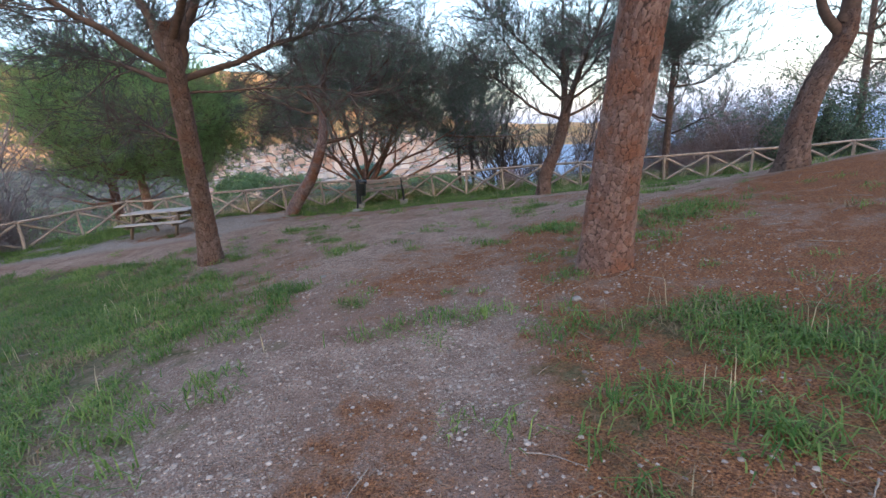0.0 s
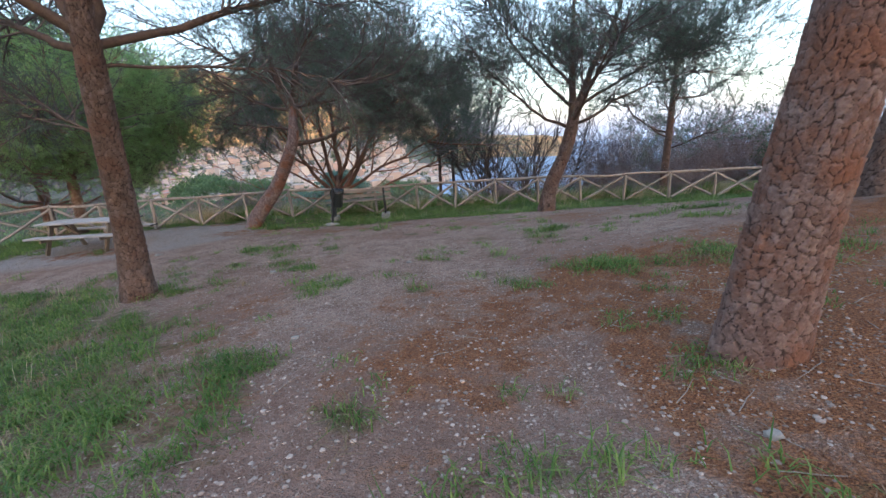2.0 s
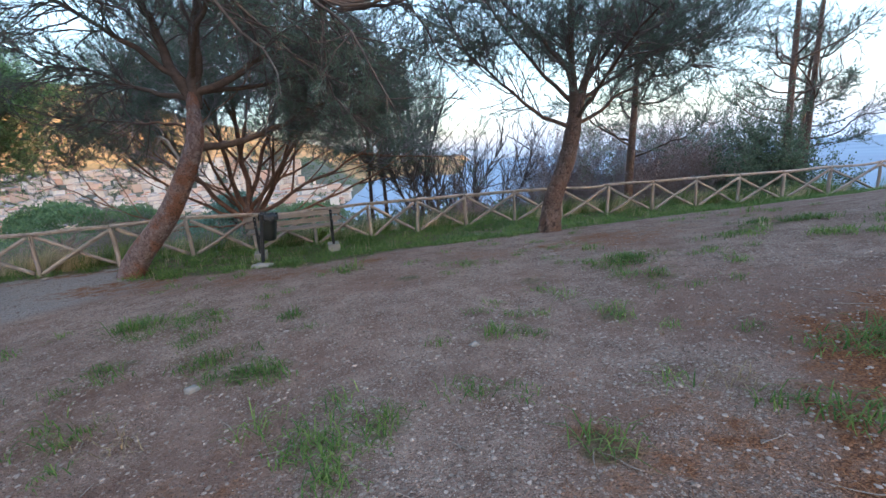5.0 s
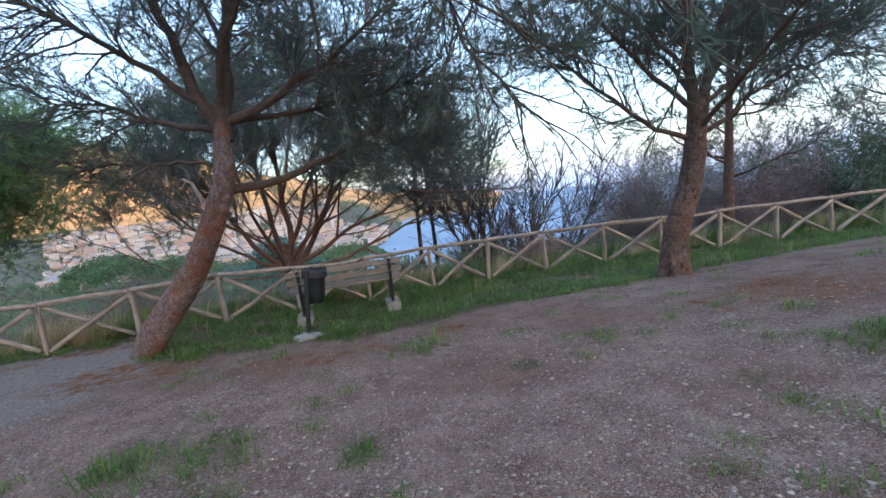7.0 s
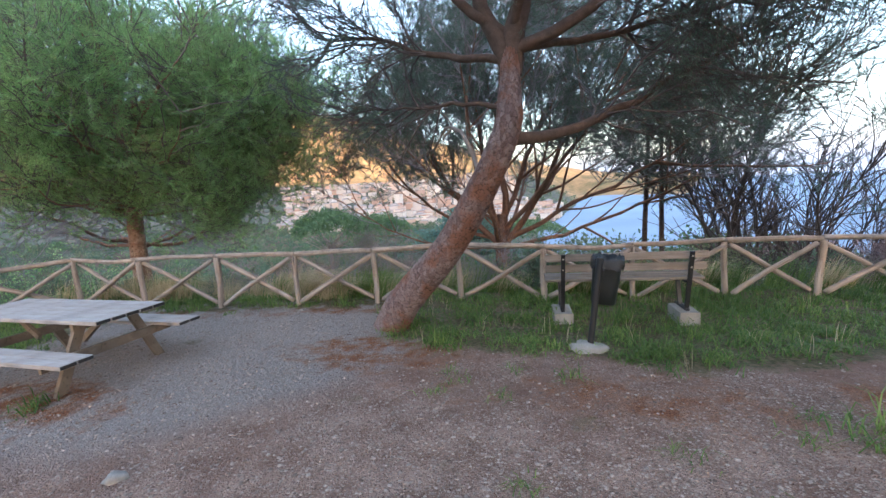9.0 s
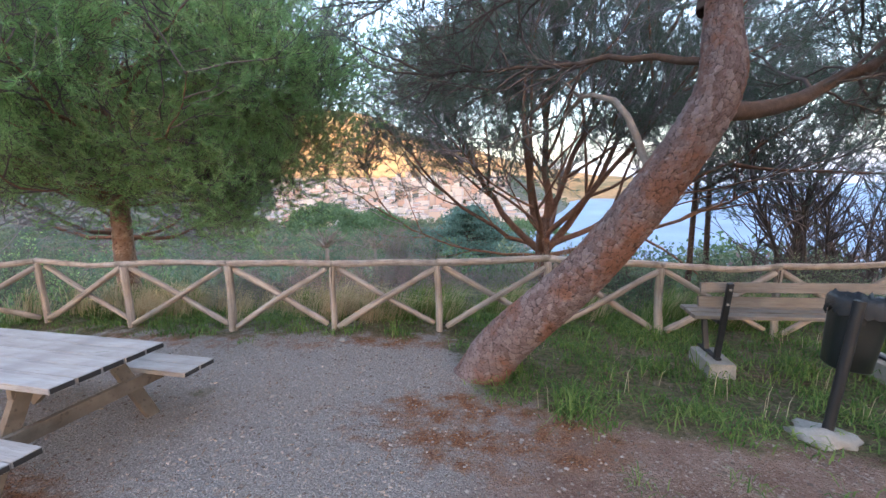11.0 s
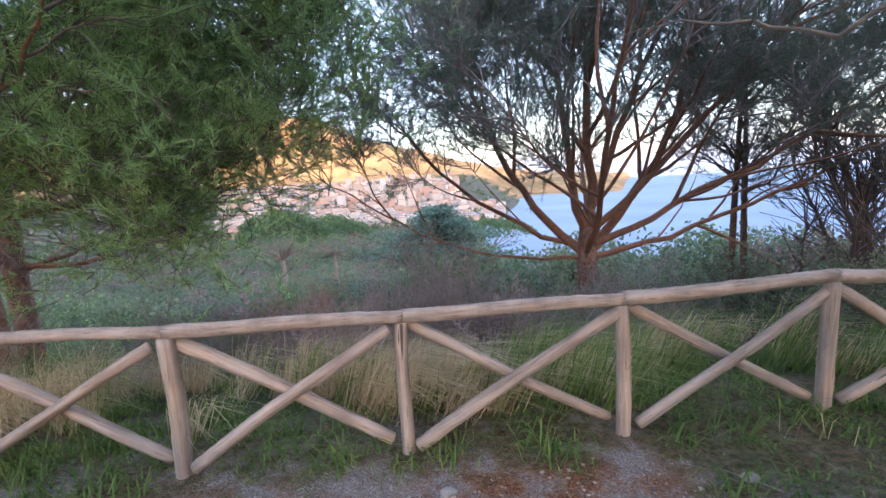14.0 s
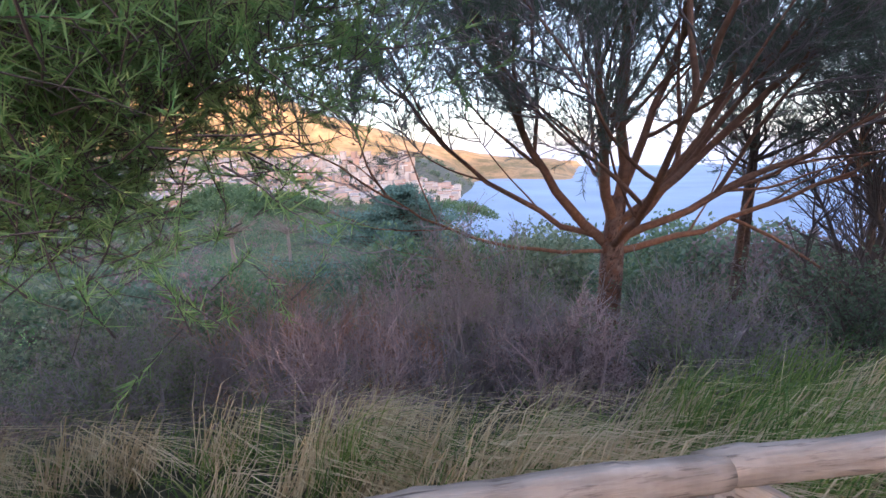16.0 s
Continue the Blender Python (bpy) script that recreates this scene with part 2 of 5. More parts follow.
def house_mat(name, colors):
    m = Mat(name, 0.9, 0.2)
    r = m.rand()
    c = m.mix(m.span(r, 0.0, 0.45), colors[0], colors[1])
    c = m.mix(m.span(r, 0.5, 0.9), c, colors[2])
    return m.color(m.mix(m.span(m.noise(0.4, 4), 0.35, 0.7, 0, 0.3), c, (0.3, 0.26, 0.24))).mat


HOUSE_WALL = house_mat("house_walls", ((0.52, 0.43, 0.36), (0.66, 0.60, 0.54), (0.52, 0.33, 0.24)))
HOUSE_WALL_FAR = Mat("house_walls_far", 0.9, 0.2)
HOUSE_WALL_FAR = HOUSE_WALL_FAR.color(HOUSE_WALL_FAR.mix(HOUSE_WALL_FAR.island(), (0.64, 0.58, 0.52), (0.48, 0.34, 0.26))).mat
HOUSE_ROOF = house_mat("house_roofs", ((0.38, 0.18, 0.115), (0.42, 0.25, 0.18), (0.34, 0.31, 0.29)))


# ---- mesh helpers ----
def mesh_object(name, verts, faces, material, parent=None, label="", smooth=True, attrs=None):
    """One mesh object from numpy arrays; faces is (n, 3) or (n, 4), or a list of such arrays."""
    me = bpy.data.meshes.new(name)
    verts = np.asarray(verts, np.float32)
    groups = [np.asarray(f, np.int32) for f in (faces if isinstance(faces, list) else [faces]) if len(f)]
    flat = np.concatenate([f.ravel() for f in groups])
    sizes = np.concatenate([np.full(len(f), f.shape[1], np.int32) for f in groups])
    me.vertices.add(len(verts))
    me.vertices.foreach_set("co", verts.ravel())
    me.loops.add(len(flat))
    me.loops.foreach_set("vertex_index", flat)
    me.polygons.add(len(sizes))
    me.polygons.foreach_set("loop_start", np.r_[0, np.cumsum(sizes)[:-1]].astype(np.int32))
    me.update(calc_edges=True)
    me.polygons.foreach_set("use_smooth", np.full(len(sizes), smooth))
    for key, values in (attrs or {}).items():
        me.attributes.new(key, "FLOAT", "POINT").data.foreach_set("value", np.asarray(values, np.float32))
    me.materials.append(material)
    ob = new(name, me)
    if parent:
        ob.parent = parent
    if label:
        ob["label"] = label
    return ob


def part(name, bm, material, parent, label=""):
    me = bpy.data.meshes.new(name)
    bm.to_mesh(me)
    bm.free()
    me.materials.append(material)
    ob = new(name, me)
    ob.parent = parent
    if label:
        ob["label"] = label
    return ob


def box_bm(sx, sy, sz, m=None, bevel=0.006):
    bm = bmesh.new()
    bmesh.ops.create_cube(bm, size=1.0, matrix=Matrix.Diagonal((sx, sy, sz, 1)))
    if bevel:
        bmesh.ops.bevel(bm, geom=list(bm.edges), offset=bevel, segments=2, affect="EDGES", profile=0.6)
    if m is not None:
        bm.transform(m)
    return bm


def thing(name, label, category, m=None, group="", kind=""):
    ob = new(name)
    ob.empty_display_size = 0.2
    if m is not None:
        ob.matrix_world = m
    return tagged(ob, label, category, group, kind)


def unit(v):
    return v / np.maximum(np.linalg.norm(v, axis=-1, keepdims=True), 1e-9)


def tubes(P, R, sides):
    """Tubes along n polylines at once: P is (n, k, 3), R is (n, k)."""
    P, R = np.asarray(P, float), np.asarray(R, float)
    n, k, _ = P.shape
    T = unit(np.gradient(P, axis=1))
    ref = np.where(np.abs(T[:, :1, 2:3]) < 0.8, [0.0, 0.0, 1.0], [1.0, 0.0, 0.0])
    A = unit(np.cross(T, np.broadcast_to(ref, T.shape)))
    B = np.cross(T, A)
    a = np.arange(sides) * 2 * np.pi / sides
    V = P[:, :, None] + R[:, :, None, None] * (np.cos(a)[:, None] * A[:, :, None] + np.sin(a)[:, None] * B[:, :, None])
    base = (np.arange(n) * k * sides)[:, None, None] + (np.arange(k - 1) * sides)[:, None]
    j, jn = np.arange(sides), (np.arange(sides) + 1) % sides
    F = np.stack([base + j, base + jn, base + sides + jn, base + sides + j], -1).reshape(-1, 4)
    return V.reshape(-1, 3), F


def joined(pieces):
    V, F, at = [], [], 0
    for v, f in pieces:
        V.append(v)
        F.append(f + at)
        at += len(v)
    return np.concatenate(V), np.concatenate(F)


def smooth_line(pts, k):
    """A polyline through the points, resampled to k points by Catmull-Rom."""
    p = np.asarray(pts, float)
    q = np.vstack([2 * p[0] - p[1], p, 2 * p[-1] - p[-2]])
    out = []
    for s in np.linspace(0, len(p) - 1 - 1e-6, k):
        i, u = int(s), s - int(s)
        a, b, c, d = q[i : i + 4]
        out.append(0.5 * (2 * b + (c - a) * u + (2 * a - 5 * b + 4 * c - d) * u * u + (3 * b - a - 3 * c + d) * u**3))
    return np.array(out)


def grow(rng, start, way, length, k, wobble, lift):
    """n wandering branches of k points; lift bends them up (or down, below 0)."""
    n = len(start)
    P = np.zeros((n, k, 3))
    P[:, 0] = start
    d = unit(way)
    for i in range(1, k):
        d = unit(d + rng.normal(0, wobble, (n, 3)) + [0, 0, lift])
        P[:, i] = P[:, i - 1] + d * (length / (k - 1))[:, None]
    return P


def offshoots(rng, P, n, lo, hi, angle, flat=0.0):
    """n starts along the polylines P, and ways that leave them at about the angle (degrees)."""
    i = rng.integers(0, len(P), n)
    s = rng.uniform(lo, hi, n) * (P.shape[1] - 1)
    a = np.minimum(s.astype(int), P.shape[1] - 2)
    u = (s - a)[:, None]
    start = P[i, a] * (1 - u) + P[i, a + 1] * u
    t = unit(P[i, a + 1] - P[i, a])
    side = rng.normal(0, 1, (n, 3)) * [1, 1, 1 - flat]
    side = unit(side - (side * t).sum(1, keepdims=True) * t)
    b = np.radians(angle) * rng.uniform(0.6, 1.3, n)[:, None]
    return start, unit(np.cos(b) * t + np.sin(b) * side), i


def needles_on(rng, P, count, length, width, spread=0.6):
    """Needles along the outer part of the twigs P, (n, k, 3)."""
    n, k, _ = P.shape
    s = rng.uniform(0.3, 1.0, (n, count)) * (k - 1)
    a = np.minimum(s.astype(int), k - 2)
    u = (s - a)[..., None]
    i = np.arange(n)[:, None]
    root = P[i, a] * (1 - u) + P[i, a + 1] * u
    d = unit(unit(P[i, a + 1] - P[i, a]) + rng.normal(0, spread, (n, count, 3)) + [0, 0, 0.15])
    ln = length * rng.uniform(0.6, 1.15, (n, count, 1))
    side = unit(np.cross(d, rng.normal(0, 1, (n, count, 3)))) * width / 2
    V = np.stack([root - side, root + side, root + d * ln], 2).reshape(-1, 3)
    return V, np.arange(len(V)).reshape(-1, 3)


def leaf_cards(rng, C, size, up=0.3):
    """Small folded leaves at the places C: two triangles each."""
    n = len(C)
    a = unit(rng.normal(0, 1, (n, 3)) + [0, 0, up]) * size * rng.uniform(0.6, 1.3, (n, 1))
    b = unit(np.cross(a, rng.normal(0, 1, (n, 3)))) * size * 0.28
    V = np.stack([C, C + a * 0.5 + b, C + a, C + a * 0.5 - b], 1).reshape(-1, 3)
    k = np.arange(n)[:, None] * 4
    return V, np.concatenate([k + [0, 1, 2], k + [0, 2, 3]])


def blades(rng, C, height, width, lean, wind=(0.0, 0.0)):
    """Bent grass blades at the places C: a quad and a tip each."""
    n = len(C)
    a = rng.uniform(0, 2 * np.pi, n)
    bend = rng.uniform(0.2, 1.0, (n, 1)) * lean
    out = np.stack([np.cos(a), np.sin(a), np.zeros(n)], 1) * bend + np.array([*wind, 0.0])
    h = (height * rng.uniform(0.5, 1.25, n))[:, None]
    side = np.stack([-np.sin(a), np.cos(a), np.zeros(n)], 1) * width / 2
    up = np.array([0, 0, 1.0])
    mid, tip = C + up * h * 0.6 + out * h * 0.3, C + up * h * (1 - 0.35 * np.linalg.norm(out, axis=1, keepdims=True)) + out * h
    V = np.stack([C - side, C + side, mid + side * 0.75, mid - side * 0.75, tip], 1).reshape(-1, 3)
    k = np.arange(n)[:, None] * 5
    return V, np.concatenate([k + [0, 1, 2], k + [0, 2, 3], k + [3, 2, 4]])


# ---- the lie of the land ----
FENCE_X = [-60, -14.9, -12.9, -12.2, -11.25, -9.7, -8.1, -6.8, -5.4, -4.0, -2.7, 0.1, 2.8, 6, 10.3, 13, 16, 22, 60]
FENCE_Y = [2, 6.1, 10.45, 11.9, 13.1, 13.05, 13.1, 13.34, 13.56, 13.8, 14.0, 14.4, 14.55, 14.4, 14.1, 13.6, 12.8, 10.5, -8]
RIDGE_AZ = [-95, -60, -45, -28, -24, -19, -15.8, -12.5, -10, -7, -2.5, 0, 8, 15, 17]
RIDGE_EL = [6, 8.7, 10, 9.7, 9.3, 8.0, 6.4, 5.5, 4.9, 4.0, 2.5, 2.0, 0.6, 0.1, -1.9]
SEA_Z = -60.0


def step(x, a, b):
    u = np.clip((x - a) / (b - a), 0, 1)
    return u * u * (3 - 2 * u)


def wave(x, y, s, seed):
    rng = np.random.default_rng(seed)
    z = 0
    for i in range(5):
        a, p = rng.uniform(0, 6.28), rng.uniform(0, 6.28)
        f = s * (1.0 + 0.55 * i)
        z = z + np.sin((np.cos(a) * x + np.sin(a) * y) * f + p) / (1 + 0.5 * i)
    return z / 2.4


def land(x, y):
    x, y = np.asarray(x, float), np.asarray(y, float)
    base = np.interp(y, [-30, -6, -2, 0, 2, 4, 6, 8, 10, 12, 14], [2.8, 1.22, 1.0, 0.92, 0.82, 0.7, 0.6, 0.53, 0.46, 0.35, 0.3])
    kl = np.interp(y, [0, 4, 7, 10, 13], [0.1, 0.07, 0.045, 0.018, 0])
    kr = np.interp(y, [0, 5, 8, 11, 14], [0.05, 0.14, 0.075, 0.012, -0.012])
    z = base + kl * np.clip(x, -16, 0) + kr * np.clip(x - 1.5, 0, 12) + 0.012 * wave(x, y, 1.3, 3) + 0.008 * wave(x, y, 4.0, 5)
    z = z - 0.11 * step(x, -4.2, -1.8) * step(y, 11.3, 12.9)
    z = z - 0.015 * np.clip(-9.4 - x, 0, 7) * step(y, 7, 10.5)
    d = y - np.interp(x, FENCE_X, FENCE_Y) - 0.45
    z = z + np.interp(d, [0, 1.5, 4, 10, 40, 100], [0, -0.35, -1.5, -4.6, -14, -26]) + step(d, 2, 12) * 0.35 * wave(x, y, 0.5, 7)
    # far land in polar terms round the lookout
    r, az = np.hypot(x, y - 10), np.degrees(np.arctan2(x, y - 10))
    crest = np.tan(np.radians(np.interp(az, RIDGE_AZ, RIDGE_EL)))
    town = step(az, 5, -3)
    bay = step(az, 19, 13)
    ks = [40, 100, 250, 320, 620, 820, 1250, 1600, 2100, 2600, 5000]
    low = SEA_Z - 4.0
    vs = [-14 + 0 * az, -26 + 0 * az, -50 + 0 * az, low + 4 * town, low + 5 * town, low + 16 * town, low + (78 + 0.02 * np.abs(az)) * town,
          low + 90 * town + bay * 6, crest * 2100 + 2 + 0 * az, crest * 2100 * 0.9 + 2, crest * 2100 * 0.8]
    far = np.zeros_like(r)
    for a, b, va, vb in zip(ks, ks[1:], vs, vs[1:]):
        u = step(r, a, b) if b > 1200 else np.clip((r - a) / (b - a), 0, 1)
        far = np.where((r >= a) & (r < b), va + (vb - va) * u, far)
    far = np.where((az > 17.5) & (r > 320), low, far)
    far = far + step(r, 1250, 1700) * bay * (9 * wave(x, y, 0.012, 11) + 4 * wave(x, y, 0.04, 12)) + step(r, 40, 90) * (r < 320) * 1.5 * wave(x, y, 0.06, 13)
    # unseen ridge at the back, added to keep the low sun off lookout and town
    back = np.clip((r - 22) * 0.13, 0, 218) + np.where(r > 22, 1.5, 0)
    behind = step(np.abs(az), 78, 112)
    front = z + (far - z) * step(r, 45, 95)
    return front * (1 - behind) + np.where(r > 22, np.maximum(back, z), z) * behind


def spot(x, y, px, py, rx, ry):
    return np.clip(1.6 * (1 - np.hypot((x - px) / rx, (y - py) / ry)), 0, 1)


def grass_here(x, y):
    """How grassy the ground is, 0 to 1."""
    edge = np.interp(y, [-3, 0, 1.5, 3, 5, 6.5, 8], [0.7, 0.35, -0.25, -0.8, -2.1, -3.6, -9])
    g = (0.45 + 0.55 * step(edge - x, 0.6, 2.2)) * step(edge - x, -0.2, 0.7) * step(y, 7.6, 6.6)
    front = np.interp(x, [-5.6, -4.6, -3.4, -2.4, -1.2, -0.4, 0.4, 3.2, 5, 8, 16], [13.2, 11.6, 11.2, 11.1, 10.7, 10.9, 11.3, 11.2, 11.6, 12.0, 11.4])
    g = np.maximum(g, step(y - front, -0.1, 0.6) * step(x, -5.6, -4.9))
    g = np.maximum(g, step(y - np.interp(x, FENCE_X, FENCE_Y), -0.55, -0.1) * 0.85)
    g = np.maximum(g, step(-9.0 - x, 0, 1.2) * step(y, 8.2, 9.4) * 0.9)
    for s in ((2.9, 0.7, 1.2, 0.8), (3.9, 0.2, 1.4, 0.7), (2.4, -0.3, 0.8, 0.6), (3.3, -0.5, 1.0, 0.5), (2.2, -1.0, 0.5, 0.35), (3.6, 4.4, 1.1, 0.6), (4.4, 4.0, 0.9, 0.7), (2.9, 4.5, 0.5, 0.5), (0.5, 1.0, 0.25, 0.2),
              (-0.8, 2.9, 0.5, 0.4), (-2.4, 8.3, 0.35, 0.9), (-2.0, 7.1, 0.4, 0.35), (5.5, 8.0, 1.3, 0.6), (0.2, 8.9, 0.3, 0.25), (1.6, 7.8, 0.3, 0.25), (-4.4, 10.2, 0.35, 0.3),
              (-2.4, 10.0, 0.4, 0.3), (-3.2, 9.4, 0.3, 0.3), (6.5, 2.0, 1.2, 0.8), (-7.2, 11.5, 0.3, 0.2), (1.7, 6.3, 0.3, 0.3), (-1.6, 6.6, 0.5, 0.25), (-2.9, 7.4, 0.4, 0.3), (-3.2, 8.6, 0.4, 0.3), (-1.2, 8.0, 0.35, 0.25), (0.6, 7.0, 0.3, 0.2), (2.6, 6.9, 0.5, 0.3),
              (3.2, 7.9, 0.6, 0.35), (1.2, 9.3, 0.35, 0.25), (-0.6, 10.0, 0.4, 0.25), (0.5, 4.6, 0.3, 0.25), (-0.3, 0.9, 0.3, 0.25), (0.2, 1.9, 0.35, 0.25), (1.4, 1.3, 0.35, 0.25), (1.9, 0.2, 0.4, 0.3), (-0.6, 5.3, 0.3, 0.2)):
        g = np.maximum(g, 0.66 * spot(x, y, *s))
    return g


def litter_here(x, y):
    """How thickly fallen needles lie, 0 to 1."""
    v = 0.9 * step(x + 0.5 * wave(x, y, 1.4, 41), 1.3, 2.6) * step(y + 0.5 * wave(x, y, 1.2, 42), 6.2, 4.6)
    v = np.maximum(v, 0.7 * spot(x, y, 1.0, 3.4, 1.8, 2.4))
    v = np.maximum(v, spot(x, y, 3.3, 1.9, 0.9, 0.8))
    v = np.maximum(v, 0.6 * spot(x, y, 0.9, -0.6, 0.8, 1.6))
    v = np.maximum(v, 0.6 * spot(x, y, -4.6, 11.4, 1.5, 0.9))
    v = np.maximum(v, 0.75 * spot(x, y, -7.7, 9.9, 1.9, 0.8))
    v = np.maximum(v, 0.55 * step(y - np.interp(x, FENCE_X, FENCE_Y), -0.9, -0.5))
    v = np.maximum(v, 0.5 * spot(x, y, -1.5, 10.4, 3.0, 0.8))
    v = np.maximum(v, 0.5 * spot(x, y, 4.0, 9.5, 3.5, 1.2))
    return np.maximum(v, 0.45 * spot(x, y, -1.5, 3.0, 1.5, 3.0))


def pad_here(x, y):
    return step(y - np.interp(x, [-16, -9, -6, -4.3, -3], [8.0, 8.6, 9.0, 10.6, 13]), -0.3, 0.6) * step(-x, 3.6, 4.8)


def build_ground():
    rings = np.concatenate([[0.0], 0.35 * 1.0335 ** np.arange(292)])
    turns = 420
    a = np.arange(turns) * 2 * np.pi / turns
    r = rings[1:, None]
    x, y = (-1.0 + r * np.sin(a)).ravel(), (6.0 + r * np.cos(a)).ravel()
    x, y = np.r_[-1.0, x], np.r_[6.0, y]
    z = land(x, y)
    k = 1 + (np.arange(len(rings) - 2) * turns)[:, None]
    j, jn = np.arange(turns), (np.arange(turns) + 1) % turns
    quads = np.stack([k + j, k + turns + j, k + turns + jn, k + jn], -1).reshape(-1, 4)
    fan = np.stack([np.zeros(turns, int), 1 + j, 1 + jn], -1)
    d = y - np.interp(x, FENCE_X, FENCE_Y)
    rr = np.hypot(x, y)
    attrs = {"grass": grass_here(x, y), "litter": litter_here(x, y), "pad": pad_here(x, y),
             "wild": np.maximum(step(d, 0.2, 1.5), step(rr, 18, 26)), "hill": step(rr, 1250, 1500)}
    ob = mesh_object("ground", np.stack([x, y, z], 1), [fan[:, ::-1], quads[:, ::-1]], GROUND, attrs=attrs)
    tagged(ob, "hillside of gravel path, fallen needles and grass", "ground", kind="structure")
    # sea
    r2 = np.array([120.0, 300, 600, 1200, 2400, 4900])[:, None]
    t = np.radians(np.linspace(-120, 120, 121))
    sx, sy = (r2 * np.sin(t)).ravel(), (10 + r2 * np.cos(t)).ravel()
    k = (np.arange(5) * 121)[:, None] + np.arange(120)
    f = np.stack([k, k + 1, k + 122, k + 121], -1).reshape(-1, 4)
    sea = mesh_object("water", np.stack([sx, sy, 0 * sx + SEA_Z], 1), f, sea_mat())
    tagged(sea, "pale blue sea of the bay below the hill", "sea", kind="structure")


build_ground()


def onto(x, y, dz=0.0):
    return float(land(x, y)) + dz


# ---- trees ----
def bark_tube(pts, radii, cell=0.05, res=0.016, depth=0.016, seed=1, flare=0.0, stretch=1.5, gap=0.13):
    """A trunk with raised bark plates: verts, faces and the attributes plate and crack."""
    rng = np.random.default_rng(seed)
    line = smooth_line(pts, 60)
    length = np.r_[0, np.cumsum(np.linalg.norm(np.diff(line, axis=0), axis=1))]
    k = int(max(12, length[-1] / res))
    s = np.linspace(0, length[-1], k)
    P = np.stack([np.interp(s, length, line[:, i]) for i in range(3)], 1)
    R = np.interp(s / length[-1], np.linspace(0, 1, len(radii)), radii)
    R = R * (1 + flare * np.exp(-s / 0.22))
    sides = int(max(14, 2 * np.pi * np.mean(R) / res))
    T = unit(np.gradient(P, axis=0))
    A = unit(np.cross(T, np.broadcast_to([0.12, 1.0, 0.0], T.shape)))
    B = np.cross(T, A)
    a = np.arange(sides) * 2 * np.pi / sides
    nu = max(5, round(2 * np.pi * np.mean(R) / cell))
    hv = cell * stretch
    U, V = np.meshgrid(a / (2 * np.pi) * nu, s / hv)
    ca, sa = np.cos(a)[None], np.sin(a)[None]
    U = U + 0.22 * np.sin(V * 1.1 + 3 * sa) + 0.07 * np.sin(V * 4.3 + 2 * np.cos(2 * a)[None]) + 0.04 * np.sin(V * 7.9 + 5 * ca)
    V = V + 0.16 * np.sin(3 * a[None] + 0.7 * V) + 0.08 * np.sin(7 * a[None] + 1.9 * V + 2 * ca)
    U, V = U + 0.035 * np.sin(V * 9.7 + 2 * np.sin(U * 3.1)), V + 0.04 * np.sin(U * 11.3 + 2 * np.sin(V * 2.7))
    nv = int(s[-1] / hv) + 4
    jx, jy, tone = rng.uniform(0.0, 1.0, (nv + 2, nu)), rng.uniform(0.0, 1.0, (nv + 2, nu)), rng.uniform(0, 1, (nv + 2, nu))
    iu, iv = np.floor(U).astype(int), np.floor(V).astype(int)
    f1, f2, own = np.full(U.shape, 9.0), np.full(U.shape, 9.0), np.zeros(U.shape)
    tilt = np.zeros(U.shape)
    for dv in (-1, 0, 1):
        for du in (-1, 0, 1):
            cv, cu = np.clip(iv + dv, 0, nv + 1), (iu + du) % nu
            dist = np.hypot(iu + du + jx[cv, cu] - U, iv + dv + jy[cv, cu] - V)
            near = dist < f1
            f2 = np.where(near, f1, np.minimum(f2, dist))
            own = np.where(near, tone[cv, cu], own)
            tilt = np.where(near, V - (iv + dv + jy[cv, cu]), tilt)
            f1 = np.where(near, dist, f1)
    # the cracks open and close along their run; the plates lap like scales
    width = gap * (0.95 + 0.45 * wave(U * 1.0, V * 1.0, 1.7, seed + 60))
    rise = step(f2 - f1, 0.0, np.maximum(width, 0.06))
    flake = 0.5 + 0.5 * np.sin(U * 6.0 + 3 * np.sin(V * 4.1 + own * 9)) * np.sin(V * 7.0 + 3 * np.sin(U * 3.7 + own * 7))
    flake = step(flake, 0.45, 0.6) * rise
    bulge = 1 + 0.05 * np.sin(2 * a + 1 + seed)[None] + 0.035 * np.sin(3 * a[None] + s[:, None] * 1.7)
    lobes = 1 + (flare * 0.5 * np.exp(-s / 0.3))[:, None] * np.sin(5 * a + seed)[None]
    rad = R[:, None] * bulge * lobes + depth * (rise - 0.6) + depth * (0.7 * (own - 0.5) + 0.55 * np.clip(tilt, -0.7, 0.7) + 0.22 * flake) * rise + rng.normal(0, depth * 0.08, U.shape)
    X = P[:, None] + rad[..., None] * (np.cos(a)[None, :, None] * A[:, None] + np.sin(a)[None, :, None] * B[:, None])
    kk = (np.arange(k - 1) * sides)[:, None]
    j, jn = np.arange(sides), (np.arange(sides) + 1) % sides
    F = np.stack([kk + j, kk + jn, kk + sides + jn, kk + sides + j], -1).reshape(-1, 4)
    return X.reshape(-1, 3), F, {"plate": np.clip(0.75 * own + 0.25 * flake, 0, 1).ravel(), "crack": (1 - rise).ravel()}


